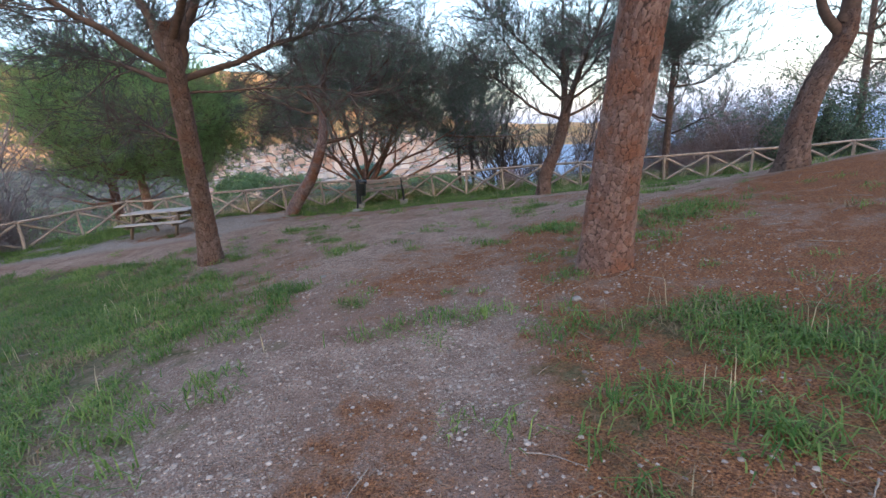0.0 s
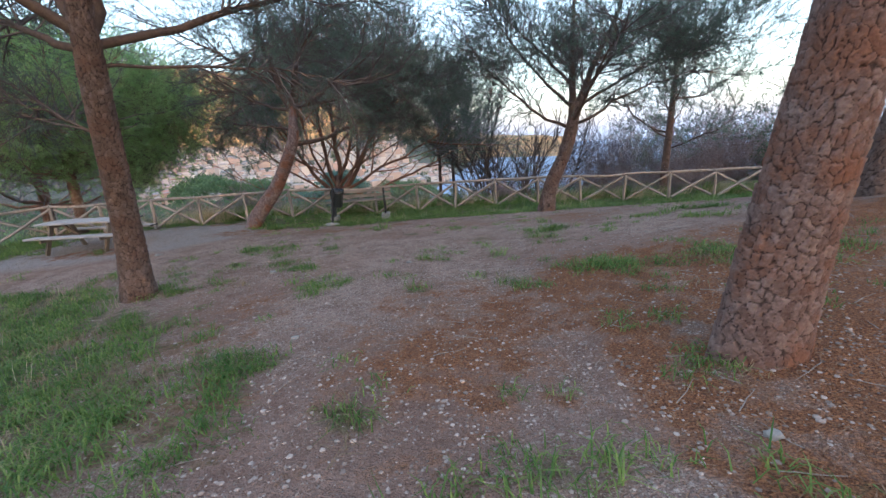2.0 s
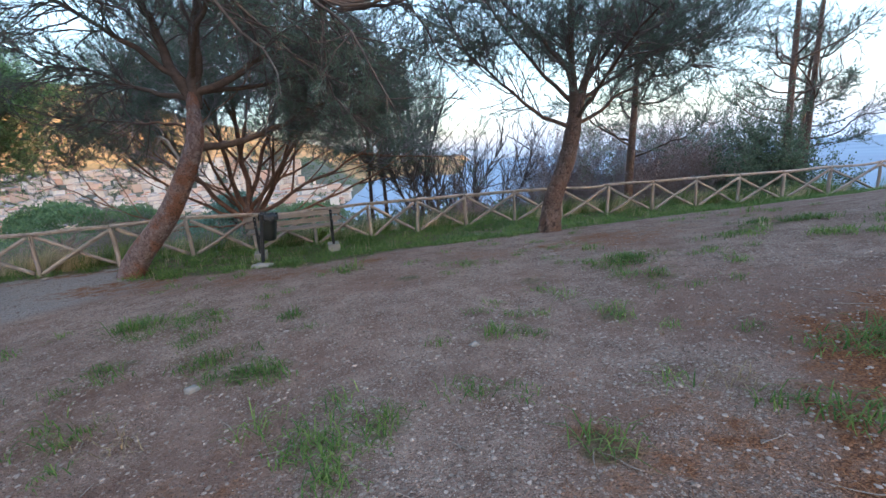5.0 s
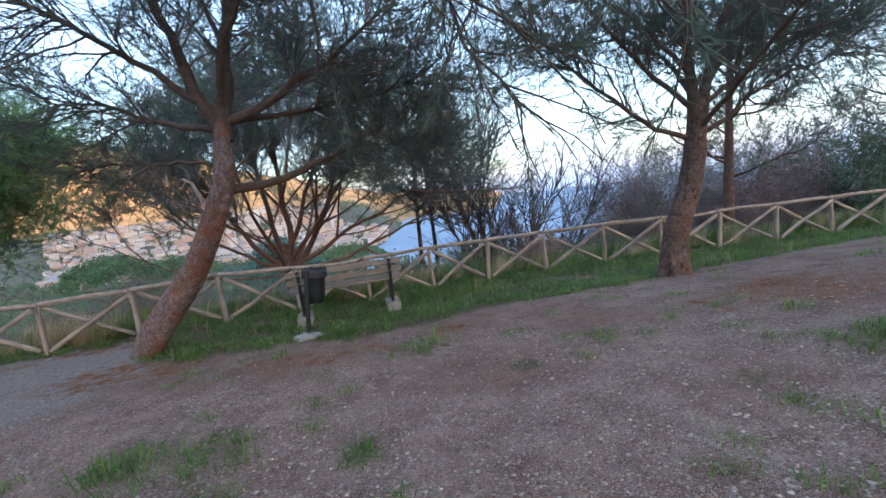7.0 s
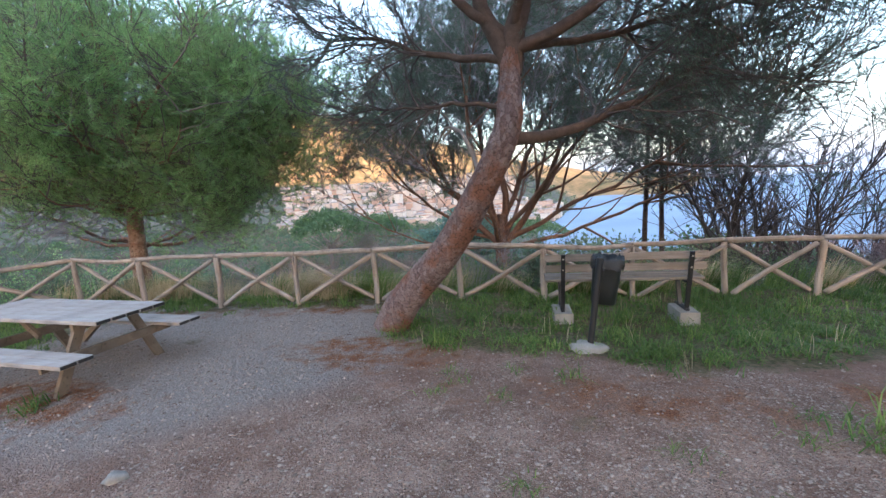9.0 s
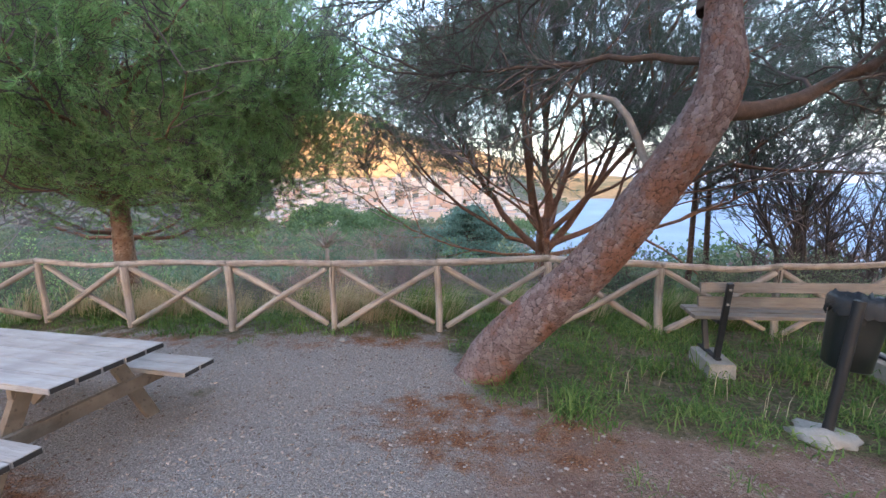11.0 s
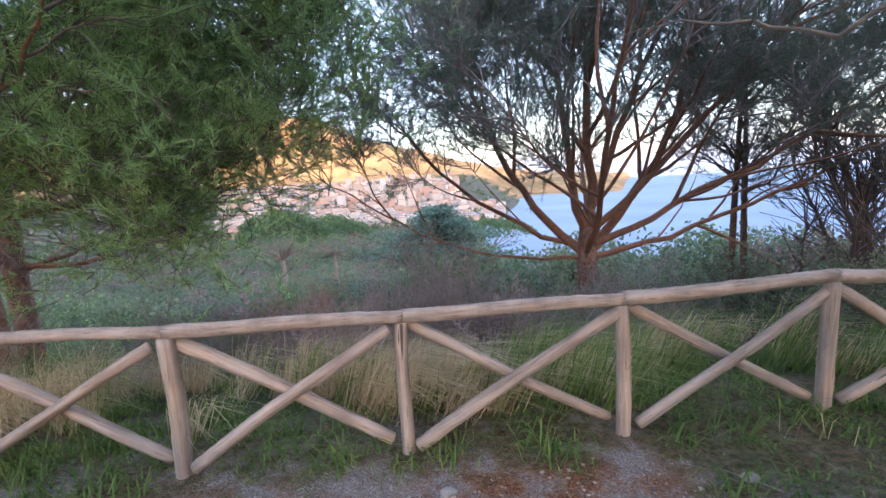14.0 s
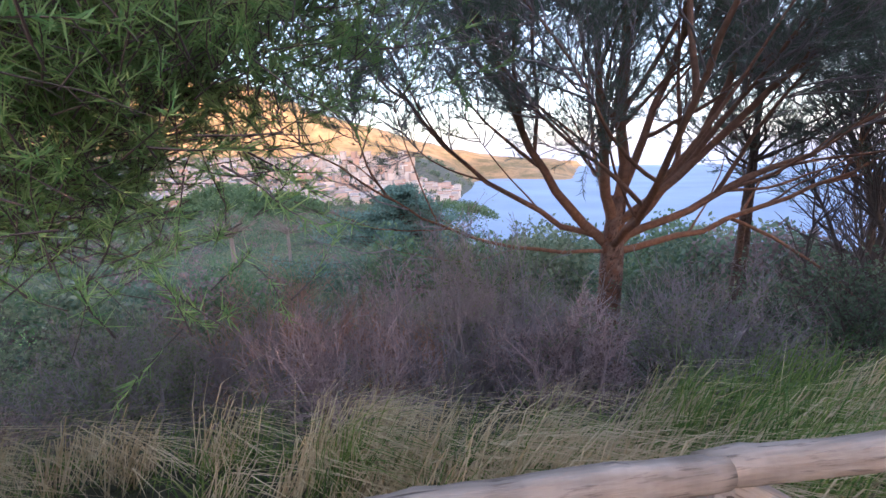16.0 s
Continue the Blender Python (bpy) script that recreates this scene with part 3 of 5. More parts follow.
def pine(label, trunk, radii, limbs, seed, bark=BARK_DARK, limb_mat=LIMB, needle_mat=NEEDLE, twig_mat=TWIG, twigs=(14, 9), reach=(1.3, 0.55), tufts=1.0,
         needles=(22, 0.11, 0.006), res=0.018, cell=0.05, lift=0.05, droop=0.0, flare=0.25, start=0.25, flat=0.3, depth=0.014, name="pine_tree", bare=0.0, forks=0, stretch=2.0, crown=(), crooked=0.03, gap=0.13, floor=None, clump=0.0):
    """A pine: a plated trunk, limbs given as (points, first radius), then boughs, twigs and needle tufts."""
    rng = np.random.default_rng(seed)
    tree = thing(name, label, "tree", Matrix.Translation(trunk[0]), "pines")
    o = np.array(trunk[0], float)
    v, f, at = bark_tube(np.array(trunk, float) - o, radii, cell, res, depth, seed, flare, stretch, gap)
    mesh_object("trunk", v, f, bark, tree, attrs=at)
    lines = []
    for pts, r0, *own_mat in limbs:
        p = smooth_line(np.array(pts, float) - o, 14)
        p[2:] += np.cumsum(rng.normal(0, crooked, (12, 3)), 0)
        rad = r0 * np.linspace(1, 0.16, 14) ** 0.9
        v, f = tubes(p[None], rad[None], 9)
        mesh_object("limb", v, f, own_mat[0] if own_mat else limb_mat, tree)
        if not own_mat:
            lines.append(p)
    if forks:
        L = np.array(lines)
        r1 = np.array([q[1] for q in limbs])
        s1, w1, o1 = offshoots(rng, L, len(L) * forks, 0.22, 0.8, 40, 0.2)
        l1 = np.linalg.norm(np.diff(L, axis=1), axis=2).sum(1)[o1] * rng.uniform(0.35, 0.62, len(s1))
        P1 = grow(rng, s1, w1, l1, 14, 0.07, 0.035)
        for p, r in zip(P1, r1[o1] * rng.uniform(0.3, 0.55, len(s1))):
            v, f = tubes(p[None], r * np.linspace(1, 0.2, 14)[None], 7)
            mesh_object("limb", v, f, limb_mat, tree)
            lines.append(p)
    L = np.array(lines)
    n = len(L)
    span = np.linalg.norm(np.diff(L, axis=1), axis=2).sum(1)
    s2, w2, own = offshoots(rng, L, n * twigs[0], start, 1.0, 48, flat)
    if floor is not None:
        up = (s2[:, 2] + o[2] > floor) | (rng.uniform(0, 1, len(s2)) < 0.06)
        s2, w2, own = s2[up], w2[up], own[up]
    l2 = reach[0] * rng.uniform(0.45, 1.1, len(s2)) * np.clip(span[own] / 3.0, 0.5, 1.2)
    P2 = grow(rng, s2, w2, l2, 7, 0.2, lift)
    v2, f2 = tubes(P2, 0.011 * np.linspace(1, 0.3, 7)[None] * (0.6 + 0.6 * l2[:, None]), 5)
    s3, w3, _ = offshoots(rng, P2, len(P2) * twigs[1], 0.2, 1.0, 42, flat)
    l3 = reach[1] * rng.uniform(0.4, 1.1, len(s3))
    P3 = grow(rng, s3, w3, l3, 4, 0.16, lift - droop)
    # the close outer twigs of the crown
    for cx, cy, cz, rx, ry, rz, count in crown:
        d = unit(rng.normal(0, 1, (count, 3)))
        q = d * rng.uniform(0.25, 1.0, (count, 1)) ** 0.45
        if clump:
            # tufted boughs: rounded heads with gaps between them
            heads = unit(rng.normal(0, 1, (max(8, count // 34), 3)) + [0, 0, 0.2])
            heads *= rng.uniform(0.55, 1.0, (len(heads), 1)) ** 0.5
            ball = unit(rng.normal(0, 1, (count, 3)) + [0, 0, 0.35])
            q = heads[rng.integers(0, len(heads), count)] * 0.88 + ball * clump * rng.uniform(0.5, 1.0, (count, 1)) / np.array([rx, ry, rz])
            d = unit(0.45 * d + ball)
        lump = 1 + 0.2 * np.sin(d[:, 0] * 6 + cx) + 0.2 * np.sin(d[:, 1] * 7 + d[:, 2] * 5 + cy) + 0.1 * np.sin(d[:, 2] * 13 + d[:, 0] * 11)
        at0 = q * lump[:, None] * [rx, ry, rz] + [cx - o[0], cy - o[1], cz - o[2]]
        w = d * [1, 1, 0.5] + [0, 0, 0.45] + rng.normal(0, 0.35, (count, 3))
        # four sprigs to a twig
        at0, w = np.repeat(at0, 4, 0) + rng.normal(0, 0.16, (count * 4, 3)), np.repeat(w, 4, 0) + rng.normal(0, 0.4, (count * 4, 3))
        P3 = np.vstack([P3, grow(rng, at0, w, reach[1] * rng.uniform(0.5, 1.0, len(at0)), 4, 0.14, lift)])
    v3, f3 = tubes(P3, np.full(len(P3), 0.0055)[:, None] * np.linspace(1, 0.45, 4)[None], 3)
    v, f = joined([(v2, f2), (v3, f3)])
    tagged(mesh_object("twigwork", v, f, twig_mat, tree), kind="stuff")
    ends = P3[:, -1]
    keep = rng.uniform(0, 1, len(ends)) > bare
    ends = ends[keep]
    pick = rng.uniform(0, 1, len(ends)) < tufts
    v, f = needles_on(rng, P3[keep][pick], *needles)
    tagged(mesh_object("needles", v, f, needle_mat, tree, smooth=False), kind="stuff")
    return tree


def fan_limbs(rng, at, count, length, el, r0, az0=0.0, turn=360.0, curve=0.25, rise=0.0):
    """Limbs that leave the place at (or places below it, by rise) all round."""
    out = []
    for i in range(count):
        az = np.radians(az0 + turn * (i + rng.uniform(-0.3, 0.3)) / count)
        e = np.radians(rng.uniform(*el))
        ln = length * rng.uniform(0.75, 1.15)
        d = np.array([np.sin(az) * np.cos(e), np.cos(az) * np.cos(e), np.sin(e)])
        p0 = np.array(at, float) - [0, 0, rise * rng.uniform(0, 1)]
        p1, p2 = p0 + d * ln * 0.4 + rng.normal(0, 0.08, 3), p0 + d * ln * 0.72 + [0, 0, curve * ln * 0.25] + rng.normal(0, 0.12, 3)
        p3 = p0 + d * ln + [0, 0, curve * ln * 0.6]
        out.append(([p0, p1, p2, p3], r0 * rng.uniform(0.7, 1.1)))
    return out


def ray_limb(at, *steps):
    """A limb from the place at, by steps of (dx, dy, dz)."""
    pts = [np.array(at, float)]
    for s in steps:
        pts.append(pts[-1] + s)
    return pts


def near_pines():
    rng = np.random.default_rng(21)
    # slim pine on the grassy bank
    z = onto(-3.8, 5.85)
    top = (-3.15, 5.1, 3.85)
    pine("slender brown-barked pine with forked crown on a grassy bank", [(-3.8, 5.85, z - 0.1), (-3.68, 5.75, z + 1.0), (-3.4, 5.4, z + 2.3), top, (-3.05, 5.0, 4.6)],
         [0.205, 0.17, 0.15, 0.14, 0.11],
         [(ray_limb(top, (-0.25, 0.1, 0.6), (-0.3, 0.2, 0.9), (-0.3, 0.3, 1.2)), 0.12), (ray_limb(top, (0.25, 0.2, 0.6), (0.35, 0.2, 0.8), (0.2, 0.3, 1.2)), 0.11),
          (ray_limb((-3.2, 5.15, 3.7), (-1.0, 0.5, 0.35), (-1.1, 0.5, 0.5), (-1.2, 0.3, 0.4)), 0.055), (ray_limb((-3.2, 5.15, 3.75), (1.1, 0.9, 0.45), (1.1, 0.7, 0.45), (1.0, 0.6, 0.25)), 0.06),
          (ray_limb((-3.2, 5.2, 3.55), (0.9, 0.6, 0.1), (0.9, 0.5, -0.05), (0.8, 0.4, -0.2)), 0.025), (ray_limb((-3.45, 5.5, 2.6), (-0.5, 0.3, 0.35), (-0.7, 0.2, 0.3), (-0.7, 0.2, 0.05)), 0.03),
          (ray_limb(top, (-0.8, -0.6, 0.7), (-1.0, -0.8, 0.7), (-1.0, -0.6, 0.4)), 0.07), (ray_limb((-3.2, 5.1, 4.2), (0.9, -0.5, 0.8), (1.0, -0.4, 0.6), (1.0, -0.3, 0.4)), 0.07),
          (ray_limb((-3.1, 5.0, 4.5), (0.3, 1.0, 0.8), (0.5, 1.2, 0.8), (0.4, 1.0, 0.5)), 0.07)],
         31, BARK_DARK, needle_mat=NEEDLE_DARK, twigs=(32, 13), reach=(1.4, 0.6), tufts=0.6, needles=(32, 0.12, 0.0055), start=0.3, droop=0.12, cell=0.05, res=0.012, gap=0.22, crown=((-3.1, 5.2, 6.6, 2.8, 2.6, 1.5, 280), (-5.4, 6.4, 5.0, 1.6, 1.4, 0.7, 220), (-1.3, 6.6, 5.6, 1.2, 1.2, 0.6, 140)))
    # stout pine by the path
    z = onto(2.87, 2.2)
    pine("stout leaning pine with thick plated red-brown bark", [(2.87, 2.2, z - 0.1), (2.95, 2.15, z + 0.7), (3.12, 2.05, 3.0), (3.3, 1.95, 4.6), (3.35, 1.9, 5.8)],
         [0.25, 0.215, 0.195, 0.185, 0.14],
         fan_limbs(rng, (3.33, 1.9, 5.6), 7, 3.2, (15, 50), 0.08, 20, 360, 0.2, 1.0), 32, BARK_RED, needle_mat=NEEDLE_DARK, twigs=(22, 11), reach=(1.4, 0.6), tufts=0.7,
         needles=(38, 0.12, 0.0065), res=0.0085, cell=0.044, depth=0.0115, flare=0.13, stretch=2.1, gap=0.19)
    # pine that leans far over by the bench
    z = onto(-4.68, 12.3)
    bend, fork = np.array((-3.07, 11.72, 2.62)), np.array((-2.98, 11.95, 3.75))
    pine("strongly leaning pine with large grey-pink bark plates", [(-4.78, 12.36, z - 0.15), (-4.5, 12.25, z + 0.35), (-3.75, 12.0, 1.5), tuple(bend), (-2.98, 11.8, 3.2), tuple(fork)],
         [0.235, 0.205, 0.18, 0.163, 0.135, 0.07],
         [([(-3.33, 11.98, 2.22), (-3.55, 12.15, 2.66), (-3.85, 12.5, 2.82), (-4.17, 12.88, 2.66), (-4.55, 13.35, 2.86)], 0.032, LIMB_PALE),
          ([(-3.92, 12.6, 2.79), (-3.9, 12.85, 3.05), (-4.3, 13.1, 3.25), (-4.9, 13.4, 3.2)], 0.02, LIMB_PALE), ([(-4.2, 12.9, 2.67), (-4.6, 13.2, 2.62), (-5.0, 13.4, 2.72), (-5.4, 13.6, 2.7)], 0.014, LIMB_PALE),
          (ray_limb(bend, (0.6, 0.4, 0.12), (0.8, 0.5, 0.35), (0.9, 0.4, 0.45), (1.0, 0.4, 0.5)), 0.075),
          (ray_limb(fork - [0, 0.03, 0.35], (-0.22, 0.05, 0.75), (-0.2, 0.1, 1.1), (-0.1, 0.1, 1.4)), 0.11), (ray_limb(fork - [0, 0.03, 0.4], (0.13, 0.1, 0.95), (0.15, 0.1, 1.1), (0.2, 0.1, 1.2)), 0.135),
          (ray_limb((-3.0, 11.9, 3.55), (0.7, 0.1, 0.35), (0.9, 0.2, 0.65), (1.1, 0.2, 0.9)), 0.08), (ray_limb((-3.0, 11.9, 3.6), (1.1, 0.6, 0.2), (1.2, 0.6, 0.3), (1.2, 0.4, 0.35)), 0.05),
          (ray_limb((-3.05, 11.9, 3.5), (-0.8, 0.3, 0.3), (-1.0, 0.3, 0.4), (-1.0, 0.2, 0.25)), 0.05), (ray_limb((-3.05, 11.85, 3.0), (-0.7, 0.3, 0.15), (-0.8, 0.4, 0.1), (-0.8, 0.3, 0.0)), 0.03),
          (ray_limb(fork, (-0.8, -0.2, 0.6), (-1.1, -0.2, 0.7), (-1.1, -0.1, 0.5)), 0.06), (ray_limb(fork, (0.4, -0.5, 0.7), (0.7, -0.6, 0.7), (0.8, -0.5, 0.6)), 0.06)],
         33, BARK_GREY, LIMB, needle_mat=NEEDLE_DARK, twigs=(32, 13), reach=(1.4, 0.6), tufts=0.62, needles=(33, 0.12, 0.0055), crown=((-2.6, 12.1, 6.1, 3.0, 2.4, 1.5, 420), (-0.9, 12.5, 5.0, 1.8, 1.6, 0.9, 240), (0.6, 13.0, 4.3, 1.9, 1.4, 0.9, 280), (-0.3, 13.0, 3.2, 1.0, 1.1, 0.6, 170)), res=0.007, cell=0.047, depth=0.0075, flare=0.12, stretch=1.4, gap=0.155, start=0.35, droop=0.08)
    # forked pine by the fence
    z = onto(3.85, 11.6)
    fork = (4.65, 11.85, 2.75)
    pine("forked pine with rough dark bark beside the fence", [(3.85, 11.6, z - 0.1), (4.0, 11.65, z + 0.7), (4.4, 11.75, 1.9), fork, (4.72, 11.9, 3.3)],
         [0.22, 0.185, 0.17, 0.165, 0.12],
         [(ray_limb(fork, (0.0, 0.1, 0.9), (0.05, 0.1, 1.3), (0.0, 0.1, 1.6)), 0.12), (ray_limb(fork, (0.45, 0.1, 0.9), (0.55, 0.1, 1.3), (0.5, 0.1, 1.4)), 0.12),
          (ray_limb((4.6, 11.85, 2.6), (-0.9, 0.2, 0.5), (-1.0, 0.3, 0.9), (-0.8, 0.2, 1.0)), 0.05), (ray_limb((4.7, 11.9, 3.1), (-0.9, 0.2, 0.9), (-0.9, 0.2, 1.0), (-0.6, 0.2, 1.0)), 0.05),
          (ray_limb((4.7, 11.85, 2.7), (0.9, 0.1, 0.3), (1.3, 0.2, 0.55), (1.4, 0.1, 0.4)), 0.05), (ray_limb((4.85, 11.9, 3.2), (1.2, 0.2, 0.6), (1.4, 0.2, 0.6), (1.4, 0.1, 0.4)), 0.05),
          (ray_limb((4.9, 11.9, 3.5), (1.0, 0.3, 1.0), (1.1, 0.2, 0.9), (1.0, 0.2, 0.6)), 0.05), (ray_limb((4.66, 11.9, 3.7), (-0.7, 0.2, 0.8), (-0.8, 0.3, 0.9), (-0.6, 0.2, 0.8)), 0.045),
          (ray_limb(fork, (0.1, -0.8, 0.6), (0.1, -1.0, 0.7), (0.0, -1.0, 0.5)), 0.05), (ray_limb((4.7, 11.9, 3.3), (0.2, 0.9, 0.8), (0.1, 1.0, 0.8), (0.1, 0.9, 0.6)), 0.05)],
         34, BARK_DARK, needle_mat=NEEDLE_DARK, twigs=(34, 13), reach=(1.4, 0.6), tufts=0.65, needles=(34, 0.12, 0.006), start=0.22, cell=0.06, res=0.016, gap=0.22, crown=((4.9, 11.95, 5.9, 3.0, 2.4, 1.5, 400), (6.9, 12.1, 4.5, 1.6, 1.4, 0.8, 240), (8.6, 12.3, 5.0, 1.7, 1.3, 0.8, 280), (3.0, 12.2, 4.9, 1.3, 1.2, 0.8, 200)))
    # pine on the uphill side, two limbs
    z = onto(7.25, 5.8)
    fork = (7.9, 5.85, 3.4)
    pine("dark pine splitting into two heavy limbs on the bank", [(7.25, 5.8, z - 0.1), (7.3, 5.8, z + 0.6), (7.55, 5.85, z + 1.4), fork, (8.0, 5.9, 3.8)],
         [0.25, 0.195, 0.175, 0.165, 0.13],
         [(ray_limb(fork, (-0.25, 0.1, 0.5), (0.1, 0.1, 0.6), (-0.3, 0.2, 0.6), (-0.7, 0.3, 0.4)), 0.09), (ray_limb((7.9, 5.9, 3.6), (0.45, 0.1, 0.9), (0.4, 0.1, 1.1), (0.3, 0.1, 1.2)), 0.15),
          (ray_limb((7.6, 6.0, 4.4), (-0.9, 0.3, 0.3), (-1.0, 0.3, 0.2), (-0.9, 0.3, 0.1)), 0.04), (ray_limb((8.4, 6.0, 4.6), (0.9, 0.3, 0.6), (1.0, 0.3, 0.5), (1.0, 0.2, 0.3)), 0.06),
          (ray_limb((8.3, 6.0, 4.5), (-0.2, -0.9, 0.6), (-0.2, -1.0, 0.5), (-0.1, -1.0, 0.3)), 0.06), (ray_limb((8.7, 6.0, 5.6), (-0.9, 0.6, 0.5), (-1.0, 0.6, 0.3), (-1.0, 0.5, 0.1)), 0.05)],
         35, BARK_DARK, needle_mat=NEEDLE_DARK, twigs=(20, 11), reach=(1.2, 0.55), tufts=0.7, needles=(38, 0.12, 0.0065), start=0.3, cell=0.06, res=0.016, gap=0.22, crown=((8.4, 6.0, 6.4, 2.2, 2.0, 1.0, 350), (6.4, 6.6, 5.2, 1.2, 1.2, 0.6, 120)))


near_pines()


def slope_pines():
    rng = np.random.default_rng(77)
    # bushy bright pine just below the fence
    x, y = -11.9, 15.1
    z = onto(x, y)
    limbs = []
    for h, n, ln, el in ((2.3, 10, 2.6, (0, 12)), (2.9, 10, 3.5, (0, 18)), (3.6, 10, 3.8, (6, 26)), (4.4, 9, 3.1, (16, 38)), (5.2, 7, 2.3, (30, 62))):
        limbs += fan_limbs(rng, (x - 0.2, y + 0.1, h), n, ln, el, 0.04, rng.uniform(0, 60), 360, 0.25, 0.4)
    pine("bushy bright green pine with pale orange trunk below the fence", [(x, y, z - 0.1), (x - 0.12, y, 0.6), (x - 0.2, y + 0.1, 2.0), (x - 0.2, y + 0.1, 4.0), (x - 0.1, y + 0.1, 5.6)],
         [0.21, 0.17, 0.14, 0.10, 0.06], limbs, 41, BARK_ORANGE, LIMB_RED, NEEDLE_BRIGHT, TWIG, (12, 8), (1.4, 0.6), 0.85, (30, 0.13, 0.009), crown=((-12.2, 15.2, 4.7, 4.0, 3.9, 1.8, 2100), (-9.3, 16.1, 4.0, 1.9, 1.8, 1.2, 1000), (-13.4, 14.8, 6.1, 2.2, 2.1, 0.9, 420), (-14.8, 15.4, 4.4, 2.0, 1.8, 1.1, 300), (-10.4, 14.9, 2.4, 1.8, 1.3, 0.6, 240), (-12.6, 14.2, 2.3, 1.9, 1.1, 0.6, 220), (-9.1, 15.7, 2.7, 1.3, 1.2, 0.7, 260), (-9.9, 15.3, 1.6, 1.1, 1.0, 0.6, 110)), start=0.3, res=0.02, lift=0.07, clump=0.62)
    # a farther one, half bare
    x, y = -17.6, 20.0
    z = onto(x, y)
    limbs = []
    for h, n, ln, el in ((0.9, 7, 3.6, (0, 20)), (2.0, 7, 4.2, (5, 28)), (3.4, 7, 3.8, (15, 40)), (4.8, 5, 2.8, (30, 60))):
        limbs += fan_limbs(rng, (x, y, h), n, ln, el, 0.07, rng.uniform(0, 60), 360, 0.25, 0.4)
    pine("half-bare grey-green pine farther down the slope", [(x, y, z - 0.1), (x, y, 0.0), (x + 0.1, y, 2.0), (x, y, 5.2)], [0.3, 0.24, 0.2, 0.08], limbs, 42, BARK_RED, LIMB_RED, NEEDLE_GREY, TWIG_GREY,
         (16, 10), (1.6, 0.7), 0.5, (26, 0.15, 0.010), crown=((-17.6, 20.0, 4.2, 4.2, 4.0, 2.0, 450),), res=0.035, start=0.2)
    # many-stemmed pine beyond the bench, bare below and dark above
    x, y = -4.0, 20.8
    z = onto(x, y)
    c = (x, y, 0.15)
    limbs = [(ray_limb(c, (-0.9, 0.1, 0.9), (-0.9, 0.0, 1.4), (-0.8, -0.2, 1.9), (-0.9, 0, 1.8)), 0.13), (ray_limb((x, y, 0.5), (-0.25, -0.2, 1.2), (-0.35, 0.1, 1.6), (-0.2, 0.1, 1.8), (-0.2, 0, 1.6)), 0.13),
             (ray_limb((x, y, 0.5), (0.15, 0.1, 1.3), (0.05, 0.0, 1.8), (0.15, 0.1, 1.8), (0.2, 0, 1.4)), 0.15), (ray_limb(c, (0.8, 0.1, 0.9), (0.9, 0.0, 1.4), (0.6, 0.2, 1.9), (0.6, 0, 1.8)), 0.14),
             (ray_limb((x + 0.2, y, 0.4), (1.2, -0.2, 0.6), (1.6, -0.1, 0.8), (1.7, 0.1, 1.0), (1.5, 0, 1.0)), 0.1), (ray_limb((x + 0.1, y, 0.1), (1.4, 0.2, 0.25), (1.8, 0.1, 0.5), (1.8, 0.1, 0.8), (1.6, 0, 0.9)), 0.09),
             (ray_limb((x, y, 0.3), (-1.5, 0.3, 0.6), (-1.5, 0.1, 1.1), (-1.2, 0.1, 1.4), (-0.9, 0, 1.3)), 0.08), (ray_limb((x, y, 0.2), (-0.2, -1.3, 0.7), (-0.2, -1.3, 1.1), (0.0, -1.0, 1.4), (0, -0.8, 1.2)), 0.09),
             (ray_limb((x, y, 0.2), (0.3, 1.3, 0.8), (0.3, 1.4, 1.2), (0.2, 1.0, 1.5), (0, 0.8, 1.2)), 0.09), (ray_limb((x, y, 0.6), (1.0, -0.6, 1.1), (1.2, -0.6, 1.4), (1.3, -0.3, 1.4), (1.0, 0, 1.2)), 0.1),
             (ray_limb((x, y, 0.1), (-1.7, -0.4, 0.2), (-1.6, -0.2, 0.5), (-1.0, 0, 0.7), (-0.8, 0, 0.8)), 0.05), (ray_limb((x, y, 0.8), (0.6, 0.4, 1.6), (0.8, 0.3, 1.8), (1.2, 0.2, 1.6), (1.4, 0, 1.2)), 0.11)]
    limbs = [(p, r * 0.85) for p, r in limbs]
    pine("wide many-stemmed pine with bare red-brown boughs under a dark crown", [(x, y, z - 0.2), (x, y, -0.6), (x, y, 0.3), (x + 0.05, y, 1.2)], [0.26, 0.22, 0.22, 0.15], limbs, 43, BARK_RED, LIMB_RED,
         NEEDLE_DARK, TWIG_GREY, (15, 9), (1.5, 0.68), 0.8, (40, 0.14, 0.0085), crown=((-3.6, 20.8, 6.0, 3.9, 3.5, 1.5, 800), (-7.2, 20.6, 4.9, 1.2, 1.4, 1.3, 300), (-5.8, 20.5, 5.3, 2.1, 2.2, 1.2, 300), (0.2, 21.2, 4.8, 3.0, 2.4, 1.6, 650), (2.2, 21.6, 3.9, 1.7, 1.7, 1.3, 300)), res=0.03, start=0.5, lift=0.08, cell=0.06, forks=6, crooked=0.055, floor=2.0)
